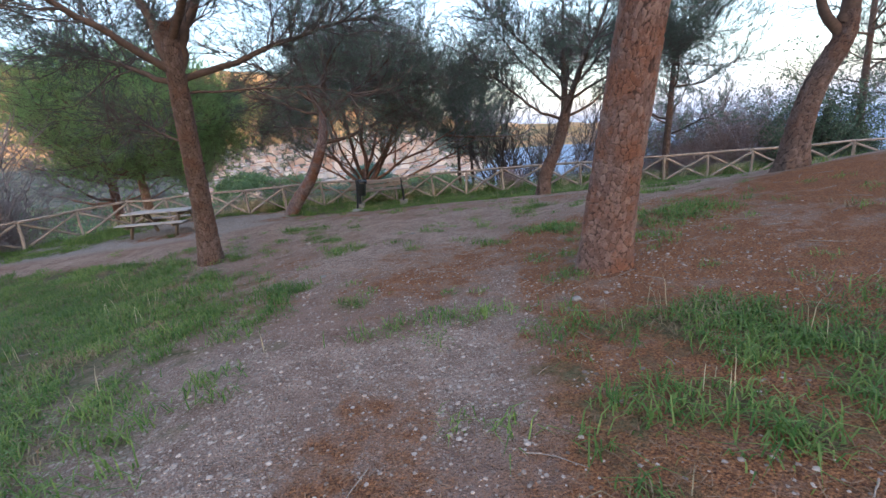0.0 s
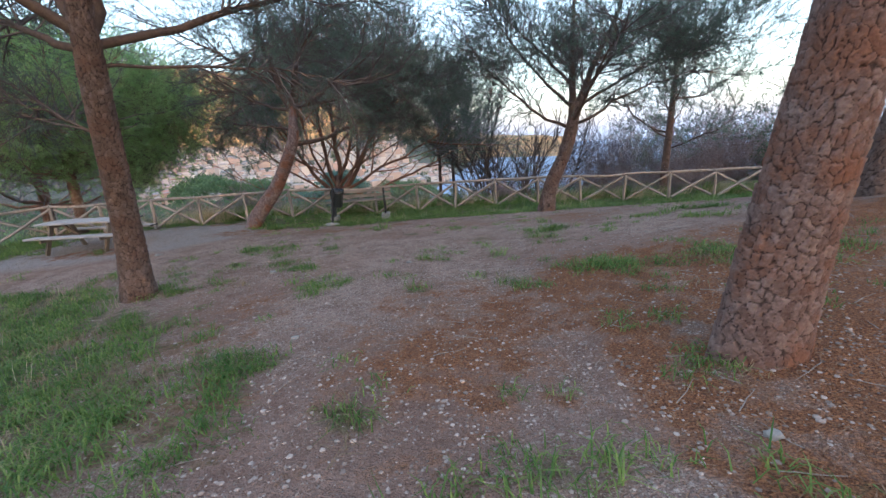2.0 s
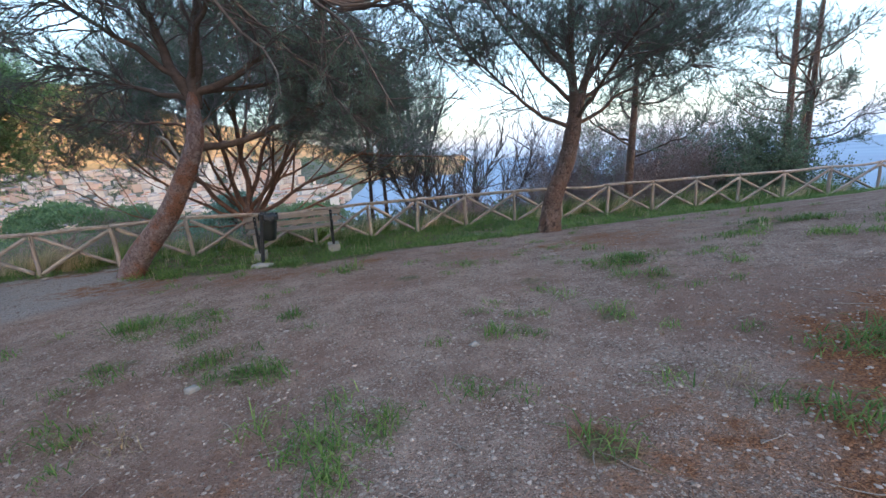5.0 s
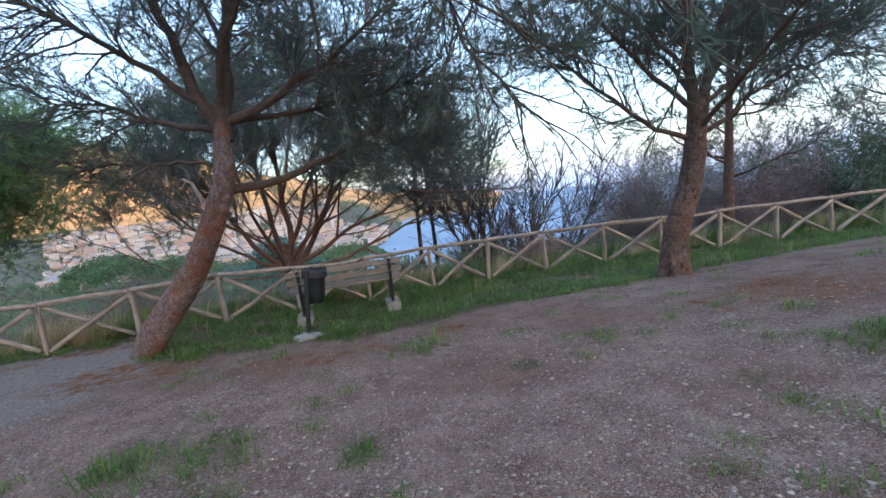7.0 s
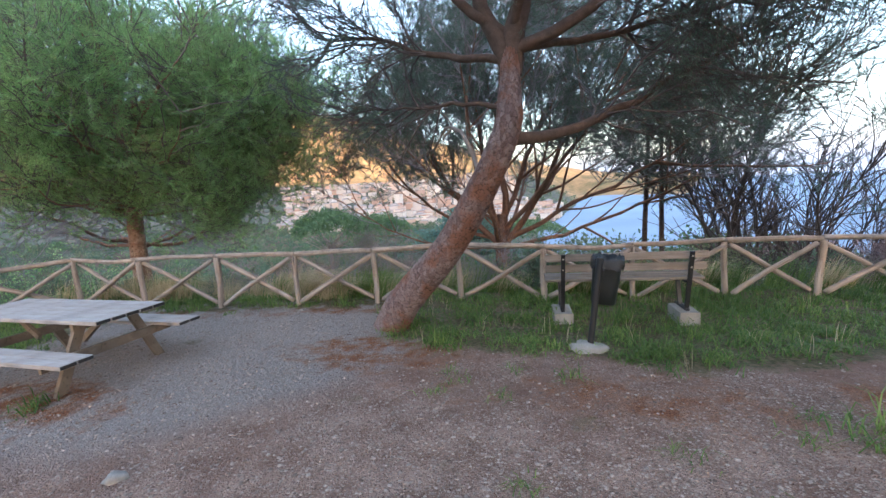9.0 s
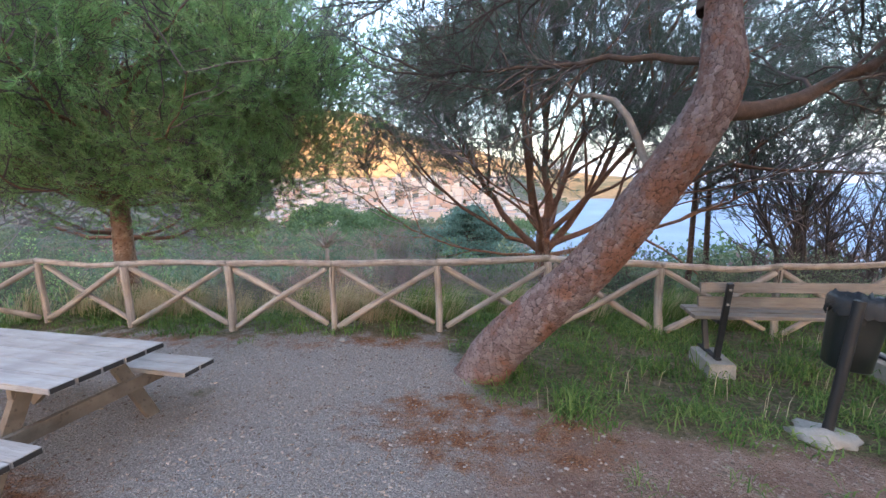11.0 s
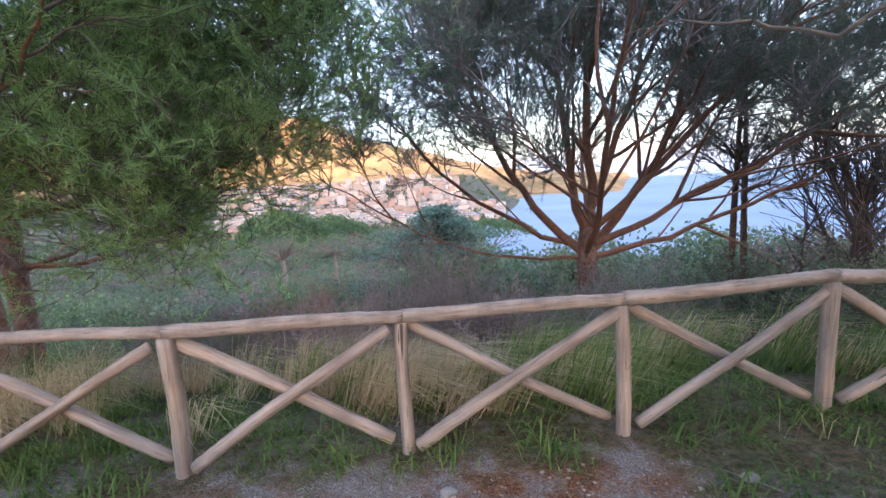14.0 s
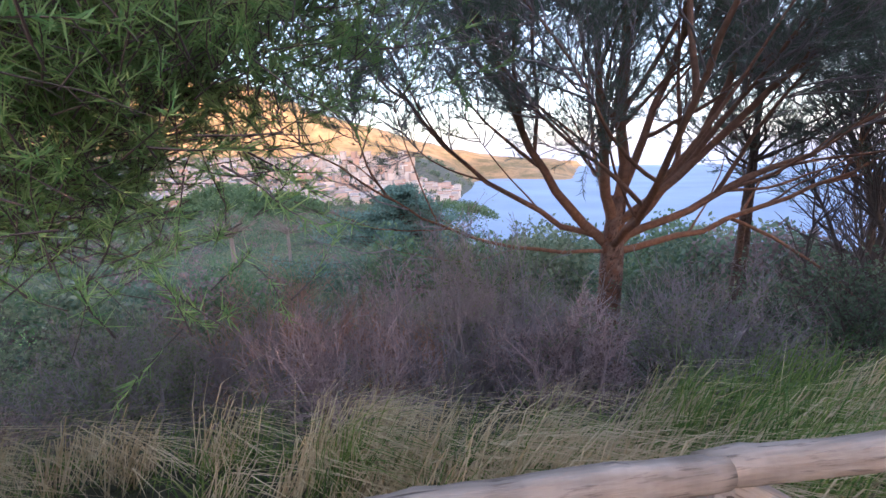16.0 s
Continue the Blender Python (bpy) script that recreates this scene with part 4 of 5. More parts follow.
    # two thin bare-legged pines behind
    for i, (x, y, h, lean, green) in enumerate(((0.9, 24.3, 4.2, 0.25, 0.35), (1.9, 25.2, 4.6, -0.2, 0.5), (9.9, 16.9, 5.5, 0.3, 0.7), (20.3, 18.4, 9.0, 0.3, 0.3), (18.2, 17.5, 9.5, -0.2, 0.12), (22.0, 20.0, 6.0, 0.4, 0.7))):
        z = onto(x, y)
        limbs = fan_limbs(rng, (x + lean * 0.7, y, h * 0.65), 7, 2.6, (5, 45), 0.05, 0, 360, 0.3, h * 0.45) + fan_limbs(rng, (x + lean, y, h), 6, 2.2, (10, 60), 0.05, 30, 360, 0.3, 1.0)
        pine("thin bare-stemmed pine on the slope beyond the fence", [(x, y, z - 0.2), (x + lean * 0.2, y, z + 1.5), (x + lean * 0.7, y, h * 0.65), (x + lean, y, h)], [0.11, 0.095, 0.075, 0.04] if i < 2 else [0.15, 0.13, 0.1, 0.05], limbs, 50 + i, BARK_DARK, LIMB,
             NEEDLE_DARK, TWIG, (13, 9), (1.3, 0.6), green, (36, 0.14, 0.012), res=0.04, start=0.15)


slope_pines()


def shrub(label, x, y, radius, height, seed, stems=40, twigs=14, leaf=None, leaf_size=0.06, leaves=0, twig_mat=TWIG_GREY, limb_r=0.022, name="shrub", category="shrub", spread=(35, 85), base=0.15, top=None, fine=1.0):
    """A bush of stems that fan out from the ground, twigs, and leaves where it has them."""
    rng = np.random.default_rng(seed)
    z = onto(x, y)
    height = top - z if top is not None else height
    ob = thing(name, label, category, Matrix.Translation((x, y, z - 0.08)), "shrubs")
    az = rng.uniform(0, 2 * np.pi, stems)
    el = np.radians(rng.uniform(*spread, stems))
    way = np.stack([np.cos(az) * np.cos(el), np.sin(az) * np.cos(el), np.sin(el)], 1)
    start = np.stack([np.cos(az), np.sin(az), 0 * az], 1) * rng.uniform(0, base * radius, (stems, 1))
    ln = 1 / np.sqrt((np.cos(el) / radius) ** 2 + (np.sin(el) / height) ** 2) * rng.uniform(0.7, 1.0, stems)
    P = grow(rng, start, way, ln, 8, 0.13, 0.05)
    R = limb_r * np.linspace(1, 0.2, 8)[None] * rng.uniform(0.6, 1.2, (stems, 1))
    s2, w2, own = offshoots(rng, P, stems * twigs, 0.3, 1.0, 38)
    l2 = ln[own] * rng.uniform(0.12, 0.36, len(s2))
    P2 = grow(rng, s2, w2, l2, 5, 0.15, 0.06)
    s3, w3, o3 = offshoots(rng, P2, len(P2) * 4, 0.2, 1.0, 35)
    P3 = grow(rng, s3, w3, l2[o3] * rng.uniform(0.25, 0.6, len(s3)), 3, 0.14, 0.05)
    thick = 0.35 + 0.1 * height
    for p, r in zip(P[:7], R[:7]):
        v, f = tubes(p[None], 1.25 * r[None], 6)
        mesh_object("stem", v, f, twig_mat, ob)
    v, f = joined([tubes(P[7:], R[7:], 5), tubes(P2, (limb_r * 0.3 * fine**0.5 * np.linspace(1, 0.4, 5))[None] * np.ones((len(P2), 1)), 3), tubes(P3, np.full((len(P3), 3), 0.0045 * fine * max(0.6, thick)), 3)])
    tagged(mesh_object("branchwork", v, f, twig_mat, ob), kind="stuff")
    if leaf:
        c = P3[rng.integers(0, len(P3), leaves), rng.integers(0, 3, leaves)] + rng.normal(0, leaf_size * 0.8, (leaves, 3))
        v, f = leaf_cards(rng, c, leaf_size)
        tagged(mesh_object("leaves", v, f, leaf, ob, smooth=False), kind="stuff")
    return ob


def slope_shrubs():
    rng = np.random.default_rng(5)
    # bare fans between the trunks and the sea
    shrub("tall leafless tree with dark spreading boughs and fine twigs", 3.7, 23.2, 3.6, 6.0, 61, 16, 22, twig_mat=TWIG, limb_r=0.085, spread=(34, 86), top=6.3, fine=1.4)
    shrub("tall leafless tree with dark spreading boughs and fine twigs", 6.8, 24.4, 3.4, 5.6, 62, 16, 22, twig_mat=TWIG, limb_r=0.075, spread=(34, 86), top=5.8, fine=1.4)
    shrub("dense leafless purple-grey bush", 10.4, 21.6, 3.2, 4.8, 63, 90, 18, twig_mat=TWIG_GREY, limb_r=0.03, leaf=LEAF_BROWN, leaf_size=0.07, leaves=30000, top=4.0)
    shrub("olive-green bush with a rounded crown", 14.0, 24.0, 3.4, 4.9, 64, 60, 12, LEAF_OLIVE, 0.12, 34000, TWIG, top=4.3)
    shrub("dense leafless purple-grey bush", 13.2, 18.6, 2.8, 4.3, 65, 90, 16, LEAF_BROWN, 0.07, 26000, TWIG_GREY, 0.03, top=3.4)
    shrub("dense dark evergreen bush behind the fence", 16.2, 18.0, 2.6, 4.0, 66, 60, 14, LEAF_DARK, 0.11, 45000, TWIG, top=3.6)
    shrub("dense dark evergreen bush behind the fence", 18.4, 17.0, 2.0, 2.6, 67, 40, 12, LEAF_DARK, 0.10, 16000, TWIG, top=2.2)
    shrub("low brown-green bush close to the fence", 3.3, 15.9, 0.9, 0.9, 68, 50, 12, LEAF_BROWN, 0.04, 3000, TWIG_BROWN, 0.012)
    shrub("tall leafless tree with a haze of purple-grey twigs", -14.9, 11.4, 3.1, 6.0, 69, 40, 24, LEAF_BROWN, 0.05, 9000, TWIG_GREY, 0.05, spread=(25, 86), top=5.6, fine=1.8)
    # brown twiggy scrub below the fence
    spots = [(-13.5, 17.6, 1.6, 1.7), (-11.2, 17.5, 1.6, 1.6), (-9.6, 17.2, 1.5, 1.6), (-8.2, 18.6, 1.7, 1.9), (-6.7, 17.4, 1.6, 1.9), (-5.4, 18.2, 1.6, 2.0), (-10.4, 19.6, 1.8, 2.0), (-7.4, 20.8, 1.9, 2.2),
             (-3.9, 17.7, 1.4, 1.7), (-12.6, 20.6, 1.9, 2.2), (-5.2, 21.4, 1.6, 1.8), (-2.0, 18.6, 1.4, 1.4), (-15.4, 18.6, 1.8, 2.0), (-9.2, 22.6, 2.1, 2.3)]
    spots += [(-12.2, 16.4, 1.2, 1.2), (-10.2, 16.2, 1.1, 1.15), (-8.4, 16.4, 1.2, 1.35), (-6.2, 16.4, 1.1, 1.3), (-4.6, 16.6, 1.0, 1.3), (-7.3, 17.0, 1.2, 1.7)]
    for i, (x, y, r, top) in enumerate(((-16.2, 15.6, 1.5, 0.4), (-18.6, 16.6, 1.8, 0.7), (-21.5, 17.5, 2.2, 1.1), (-24.5, 19.5, 2.4, 1.3), (-28.5, 20.5, 2.8, 1.5), (-20.5, 22.0, 2.2, 0.6), (-26.0, 25.0, 2.8, 0.6), (-33.0, 24.0, 3.2, 1.4), (-14.6, 21.0, 1.8, -0.4), (-31.0, 31.0, 3.2, 0.6), (-38.0, 29.0, 3.6, 1.2))):
        shrub("leafy bright green bush on the slope below the fence", x, y, r, 2.0, 240 + i, 40, 9, (NEEDLE_BRIGHT, LEAF_DARK, LEAF_OLIVE)[i % 3], 0.11, 9000, TWIG, 0.02, base=0.5, top=top)
    looks = ((TWIG_BROWN, LEAF_BROWN, 0.035, 2500), (TWIG_GREY, None, 0, 0), (TWIG_BROWN, LEAF_BROWN, 0.04, 900), (TWIG_GREY, LEAF_OLIVE, 0.04, 3500), (TWIG_RUST, LEAF_BROWN, 0.045, 1800))
    for i, (x, y, r, h) in enumerate(spots):
        twig, leaf, size, many = looks[(i * 3 + i // 4) % 5]
        shrub("leafless reddish-brown twiggy scrub on the slope" if twig != TWIG_GREY else "grey leafless scrub with fine tangled twigs", x, y, r * rng.uniform(0.7, 1.05), h * rng.uniform(0.6, 1.4), 100 + i, 44, 10, leaf, size, many, twig, 0.018,
              spread=(30, 88), base=0.5)
    for i, (x, y, r, h) in enumerate(((-2.4, 17.0, 1.2, 1.5), (-0.4, 17.6, 1.3, 1.4), (-3.2, 19.6, 1.3, 1.9), (1.6, 18.4, 1.5, 1.5), (-14.6, 16.2, 1.4, 1.5), (-17.5, 16.4, 1.6, 1.6), (3.9, 18.8, 1.5, 1.3), (-20, 17.5, 1.8, 1.8), (6.4, 18.4, 1.5, 1.5))):
        shrub("dark green leafy scrub below the fence", x, y, r, h, 130 + i, 40, 10, LEAF_OLIVE if i % 2 else LEAF_DARK, 0.055, 6000, TWIG, 0.014, base=0.5)
    for i in range(75):
        x, y = rng.uniform(-42, 16), rng.uniform(19, 40)
        if x > -16 and y < 23.5:
            continue
        if -7 < x < -1 and y < 24:
            continue
        shrub("mixed grey-green scrub lower on the slope", x, y, rng.uniform(1.6, 2.6), rng.uniform(1.6, 3.0), 160 + i, 30, 7, (LEAF_OLIVE, LEAF_BROWN, LEAF_DARK, LEAF_OLIVE)[i % 4], 0.11, 4200, TWIG_GREY, 0.02, base=0.5)


slope_shrubs()


def valley():
    """Trees of the valley: an umbrella pine, a tiered conifer, and the woods below."""
    rng = np.random.default_rng(9)
    # umbrella pine
    for i, (az, r, top, wide) in enumerate(((-26.5, 46, 0.5, 4.4), (-20.0, 60, -1.2, 5.0), (1.5, 66, -3.6, 6.5))):
        x, y = -7.3 + r * math.sin(radians(az)), 12.5 + r * math.cos(radians(az))
        z = onto(x, y)
        tree = thing("umbrella_pine", "umbrella pine with a flat bright green crown in the valley", "tree", Matrix.Translation((x, y, z - 0.3)), "valley trees")
        h = top - z
        P = smooth_line([(0, 0, 0), (0.1, 0, h * 0.5), (0, 0, h * 0.72)], 8)[None]
        v, f = tubes(P, np.linspace(0.3, 0.2, 8)[None], 8)
        mesh_object("trunk", v, f, LIMB_PALE, tree)
        n = 14
        a = rng.uniform(0, 6.28, n)
        w = np.stack([np.cos(a), np.sin(a), rng.uniform(0.35, 1.1, n)], 1)
        P = grow(rng, np.tile((0.0, 0, h * 0.68), (n, 1)), w, np.full(n, wide * 0.75), 7, 0.12, 0.02)
        v, f = tubes(P, np.linspace(0.1, 0.03, 7)[None] * np.ones((n, 1)), 5)
        tagged(mesh_object("limbwork", v, f, LIMB_PALE, tree), kind="stuff")
        m = 5200
        rr, aa = np.sqrt(rng.uniform(0, 1, m)), rng.uniform(0, 6.28, m)
        lump = 0.5 * np.sin(aa * 3 + i) + 0.4 * np.sin(aa * 7 + 2 * i)
        c = np.stack([np.cos(aa) * rr * (wide + lump), np.sin(aa) * rr * (wide + lump), h - 1.7 * rr**2 - rng.uniform(0, 1.1, m) + 0.3 * np.sin(5 * rr + 3 * aa)], 1)
        v, f = leaf_cards(rng, c, 0.34, 0.6)
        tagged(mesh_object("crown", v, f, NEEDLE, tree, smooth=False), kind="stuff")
    # tiered blue-green conifer
    x, y = -7.3 + 40 * math.sin(radians(-5.5)), 12.5 + 40 * math.cos(radians(-5.5))
    z = onto(x, y)
    tree = thing("conifer", "tiered blue-green conifer rising from the valley", "tree", Matrix.Translation((x, y, z - 0.3)), "valley trees")
    h = 0.25 - z
    v, f = tubes(np.array([[(0, 0, 0), (0, 0, h * 0.5), (0, 0, h)]]), np.array([[0.3, 0.2, 0.03]]), 8)
    mesh_object("trunk", v, f, LIMB, tree)
    n = 220
    u = rng.uniform(0.12, 0.98, n)
    a = rng.uniform(0, 6.28, n)
    P = grow(rng, np.stack([0 * u, 0 * u, u * h], 1), np.stack([np.cos(a), np.sin(a), 0.12 + 0 * a], 1), (1.03 - u) * 19.0 * rng.uniform(0.7, 1.1, n) + 0.25, 7, 0.07, -0.02)
    v, f = tubes(P, np.linspace(0.05, 0.015, 7)[None] * np.ones((n, 1)), 4)
    tagged(mesh_object("boughwork", v, f, LIMB, tree), kind="stuff")
    m = 34000
    i, s = rng.integers(0, n, m), rng.uniform(1, 6, m)
    k = s.astype(int)
    k = np.minimum(k, 5)
    c = P[i, k] + (P[i, k + 1] - P[i, k]) * (s - k)[:, None] + rng.normal(0, 1, (m, 3)) * [0.4, 0.4, 0.12]
    v, f = leaf_cards(rng, c, 0.30, 0.1)
    tagged(mesh_object("foliage", v, f, LEAF_CONIFER, tree, smooth=False), kind="stuff")
    # woods
    V, F, at = {}, {}, {}
    for t in range(2700):
        az, r = (rng.uniform(-68, 40), 30 + 280 * rng.uniform(0, 1) ** 1.6) if t < 650 else (rng.uniform(-72, -4), 110 + 500 * rng.uniform(0, 1) ** 0.8) if t < 1750 else (rng.uniform(-66, -17), 240 + 560 * rng.uniform(0, 1))
        x, y = -6 + r * math.sin(radians(az)), 12 + r * math.cos(radians(az))
        z = onto(x, y)
        h, w = rng.uniform(3.5, 7.5) * (1 + r / 400), rng.uniform(2.0, 4.0) * (1 + r / 300)
        h = min(h, max(2.5, -0.6 - 0.055 * r - z)) if r < 120 else min(h, 8)
        kind = int(rng.choice(4, p=[0.34, 0.32, 0.14, 0.20]))
        m = int(np.clip(38000 / r, 110, 1000))
        d = unit(rng.normal(0, 1, (m, 3)))
        lump = 1 + 0.18 * np.sin(d[:, 0] * 5 + t) + 0.15 * np.sin(d[:, 1] * 6 + d[:, 2] * 4 + t)
        c = d * lump[:, None] * rng.uniform(0.7, 1.0, (m, 1)) * [w, w, h * 0.42] + [x, y, z + h * 0.6]
        v, f = leaf_cards(rng, c, 0.30 + r * 0.0036, 0.3)
        V.setdefault(kind, []).append((v, f))
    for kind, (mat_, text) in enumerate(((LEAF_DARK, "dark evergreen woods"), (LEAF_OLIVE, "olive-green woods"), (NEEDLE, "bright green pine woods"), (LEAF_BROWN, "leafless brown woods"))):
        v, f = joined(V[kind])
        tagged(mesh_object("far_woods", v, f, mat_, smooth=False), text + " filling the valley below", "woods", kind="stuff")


valley()


# ---- fence ----
def log_mesh(name, radius, length, seed, sides=11, rings=9, bow=0.0, taper=0.08, lumps=0.0):
    """A peeled round log along local z, a little crooked, with flat ends."""
    rng = np.random.default_rng(seed)
    s = np.linspace(0, 1, rings)
    a = np.arange(sides) * 2 * np.pi / sides
    cx = bow * np.sin(np.pi * s) + radius * 0.16 * np.sin(s * 7 + seed)
    cy = radius * 0.16 * np.cos(s * 6 + 2 * seed)
    r = radius * (1 + taper * (0.5 - s))[:, None] * (1 + 0.05 * np.sin(3 * a + seed)[None] + rng.normal(0, 0.025, (rings, sides)))
    # knots and swellings
    for k in range(rings // 3 if lumps else 0):
        s0, a0 = rng.uniform(0.05, 0.95), rng.uniform(0, 6.28)
        r *= 1 + lumps * rng.uniform(0.5, 1.8) * np.exp(-(((s - s0) * length / 0.06) ** 2))[:, None] * np.clip(np.cos(a - a0), 0, 1)[None]
    cx = cx + lumps * 0.12 * np.cumsum(rng.normal(0, 1, rings)) / rings**0.5
    r[0] *= 0.96
    r[-1] *= 0.96
    V = np.stack([cx[:, None] + r * np.cos(a), cy[:, None] + r * np.sin(a), np.repeat(s[:, None] * length, sides, 1)], -1).reshape(-1, 3)
    V = np.vstack([V, [cx[0], cy[0], -0.004], [cx[-1], cy[-1], length + 0.004]])
    k = (np.arange(rings - 1) * sides)[:, None]
    j, jn = np.arange(sides), (np.arange(sides) + 1) % sides
    F = np.stack([k + j, k + jn, k + sides + jn, k + sides + j], -1).reshape(-1, 4)
    n = rings * sides
    caps = np.vstack([np.stack([jn, j, np.full(sides, n)], 1), np.stack([n - sides + j, n - sides + jn, np.full(sides, n + 1)], 1)])
    me = mesh_object(name, V, [F, caps], FENCE_WOOD).data
    return me


def log_between(name, a, b, me, length, parent, roll=0.0):
    """A log object on the mesh, laid from a to b."""
    a, b = Vector(a), Vector(b)
    d = b - a
    q = d.to_track_quat("Z", "Y").to_matrix().to_4x4()
    ob = new(name, me)
    ob.parent = parent
    ob.matrix_world = Matrix.Translation(a) @ q @ Matrix.Rotation(roll, 4, "Z") @ Matrix.Diagonal((1, 1, d.length / length, 1))
    return ob


def log_data(radius, length, seed, **more):
    me = log_mesh("log_form", radius, length, seed, **more)
    for ob in [o for o in scene.objects if o.data == me]:
        bpy.data.objects.remove(ob)
    return me


def build_fence():
    rng = np.random.default_rng(8)
    posts = [(-14.9, 6.1), (-14.4, 7.6), (-13.7, 9.05), (-12.9, 10.45), (-12.2, 11.9), (-11.25, 13.1), (-9.69, 13.05), (-8.13, 13.1), (-6.8, 13.34), (-5.41, 13.56), (-4.03, 13.82), (-2.68, 14.02), (-1.3, 14.22), (0.12, 14.43),
             (1.4, 14.5), (2.84, 14.57), (4.3, 14.52), (5.75, 14.42), (7.2, 14.28), (8.7, 14.16), (10.2, 14.05), (11.6, 13.85), (13.1, 13.6), (14.5, 13.25), (15.9, 12.8), (17.3, 12.3), (18.8, 11.7), (20.4, 11.1)]
    fence = thing("fence", "rustic fence of peeled round logs with crossed braces", "fence", Matrix.Translation((0, 0, 0)))
    post_forms = [log_data(0.042 + 0.003 * i, 1.0, 3 + i, taper=0.05, rings=13, lumps=0.05) for i in range(4)]
    rail_forms = [log_data(0.038 + 0.003 * i, 3.0, 13 + i, sides=14, rings=27, bow=0.03 * (i - 1), lumps=0.09) for i in range(3)]
    brace_forms = [log_data(0.036 + 0.003 * i, 1.5, 23 + i, rings=14, bow=0.012, lumps=0.05) for i in range(3)]
    tops = []
    for i, (x, y) in enumerate(posts):
        z = onto(x, y)
        top = z + 0.87 + rng.uniform(-0.02, 0.02)
        lean = rng.normal(0, 0.018, 2)
        log_between("post", (x, y, z - 0.25), (x + lean[0], y + lean[1], top), post_forms[i % 4], 1.0, fence, rng.uniform(0, 6))
        tops.append(Vector((x + lean[0], y + lean[1], top + 0.04)))
    for i in range(0, len(tops) - 1, 2):
        a, b = tops[i], tops[min(i + 2, len(tops) - 1)]
        d = (b - a).normalized()
        # a run of two bays lies on its middle post as well
        c = tops[min(i + 1, len(tops) - 1)]
        form = rail_forms[(i // 2) % 3]
        log_between("rail", a - d * 0.02, c, form, 3.0, fence, 1.57 * (i % 4))
        if c != b:
            log_between("rail", c - (c - a).normalized() * 0.005, b + d * 0.02, rail_forms[(i // 2 + 1) % 3], 3.0, fence, 1.57 * (i % 3))
    for i, ((xa, ya), (xb, yb)) in enumerate(zip(posts, posts[1:])):
        a, b = Vector((xa, ya, onto(xa, ya))), Vector((xb, yb, onto(xb, yb)))
        d = (b - a)
        d.z = 0
        d.normalize()
        n = Vector((-d.y, d.x, 0))
        up = Vector((0, 0, 1))
        log_between("brace", a + d * 0.08 + up * 0.06 - n * 0.035, b - d * 0.05 + up * 0.83 - n * 0.035, brace_forms[i % 3], 1.5, fence, i)
        log_between("brace", a + d * 0.05 + up * 0.83 + n * 0.04, b - d * 0.08 + up * 0.08 + n * 0.04, brace_forms[(i + 1) % 3], 1.5, fence, i * 2)


build_fence()


# ---- picnic table, bench, bin ----
def build_table():
    x, y = -8.1, 10.58
    z = onto(-7.6, 10.5) - 0.01
    yaw = radians(-2.5)
    t = thing("picnic_table", "weathered grey wooden picnic table with attached seats", "picnic table", Matrix.Translation((x, y, z)) @ Matrix.Rotation(yaw, 4, "Z"))
    long = 2.25

    def board(name, cx, cy, cz, sx, sy, sz, m=None, material=TABLE_WOOD, turn=None):
        q = Matrix.Translation((cx, cy, cz)) @ (turn or Matrix.Identity(4))
        ob = part(name, box_bm(sx, sy, sz, None, 0.005), material, t)
        ob.matrix_local = q
        for i in (-1, 1):
            if name in ("tabletop_plank", "seat_plank"):
                e = part("end_grain", box_bm(0.006, sy - 0.012, sz - 0.01, Matrix.Translation((i * (sx / 2 + 0.001), 0, 0)), 0.0), PLANK_END, ob, "dark end grain")
        return ob

    for i in range(5):
        board("tabletop_plank", 0.004 * (i % 2), -0.312 + 0.156 * i, 0.725, long, 0.148, 0.042)
    for side in (-1, 1):
        for i in range(2):
            board("seat_plank", 0.05 + 0.003 * i, side * (0.56 + 0.155 * i), 0.435, long, 0.147, 0.042)
    for cx in (-0.78, 0.72):
        board("top_beam", cx, 0, 0.66, 0.045, 0.7, 0.09, material=TABLE_FRAME)
        board("seat_beam", cx + 0.05, 0, 0.37, 0.045, 1.42, 0.1, material=TABLE_FRAME)
        for side in (-1, 1):
            turn = Matrix.Rotation(side * radians(24), 4, "X")
            board("leg", cx, side * 0.41, 0.345, 0.05, 0.1, 0.78, material=TABLE_FRAME, turn=turn)
        s = 1 if cx < 0 else -1
        board("brace", cx + s * 0.2, 0, 0.54, 0.5, 0.045, 0.06, material=TABLE_FRAME, turn=Matrix.Rotation(-s * radians(-38), 4, "Y"))
    # pale scrape on the top
    part("paint_mark", box_bm(0.09, 0.012, 0.002, Matrix.Translation((0.86, 0.13, 0.748)) @ Matrix.Rotation(0.5, 4, "Z"), 0.0), CONCRETE, t, "pale scratch of paint")


build_table()


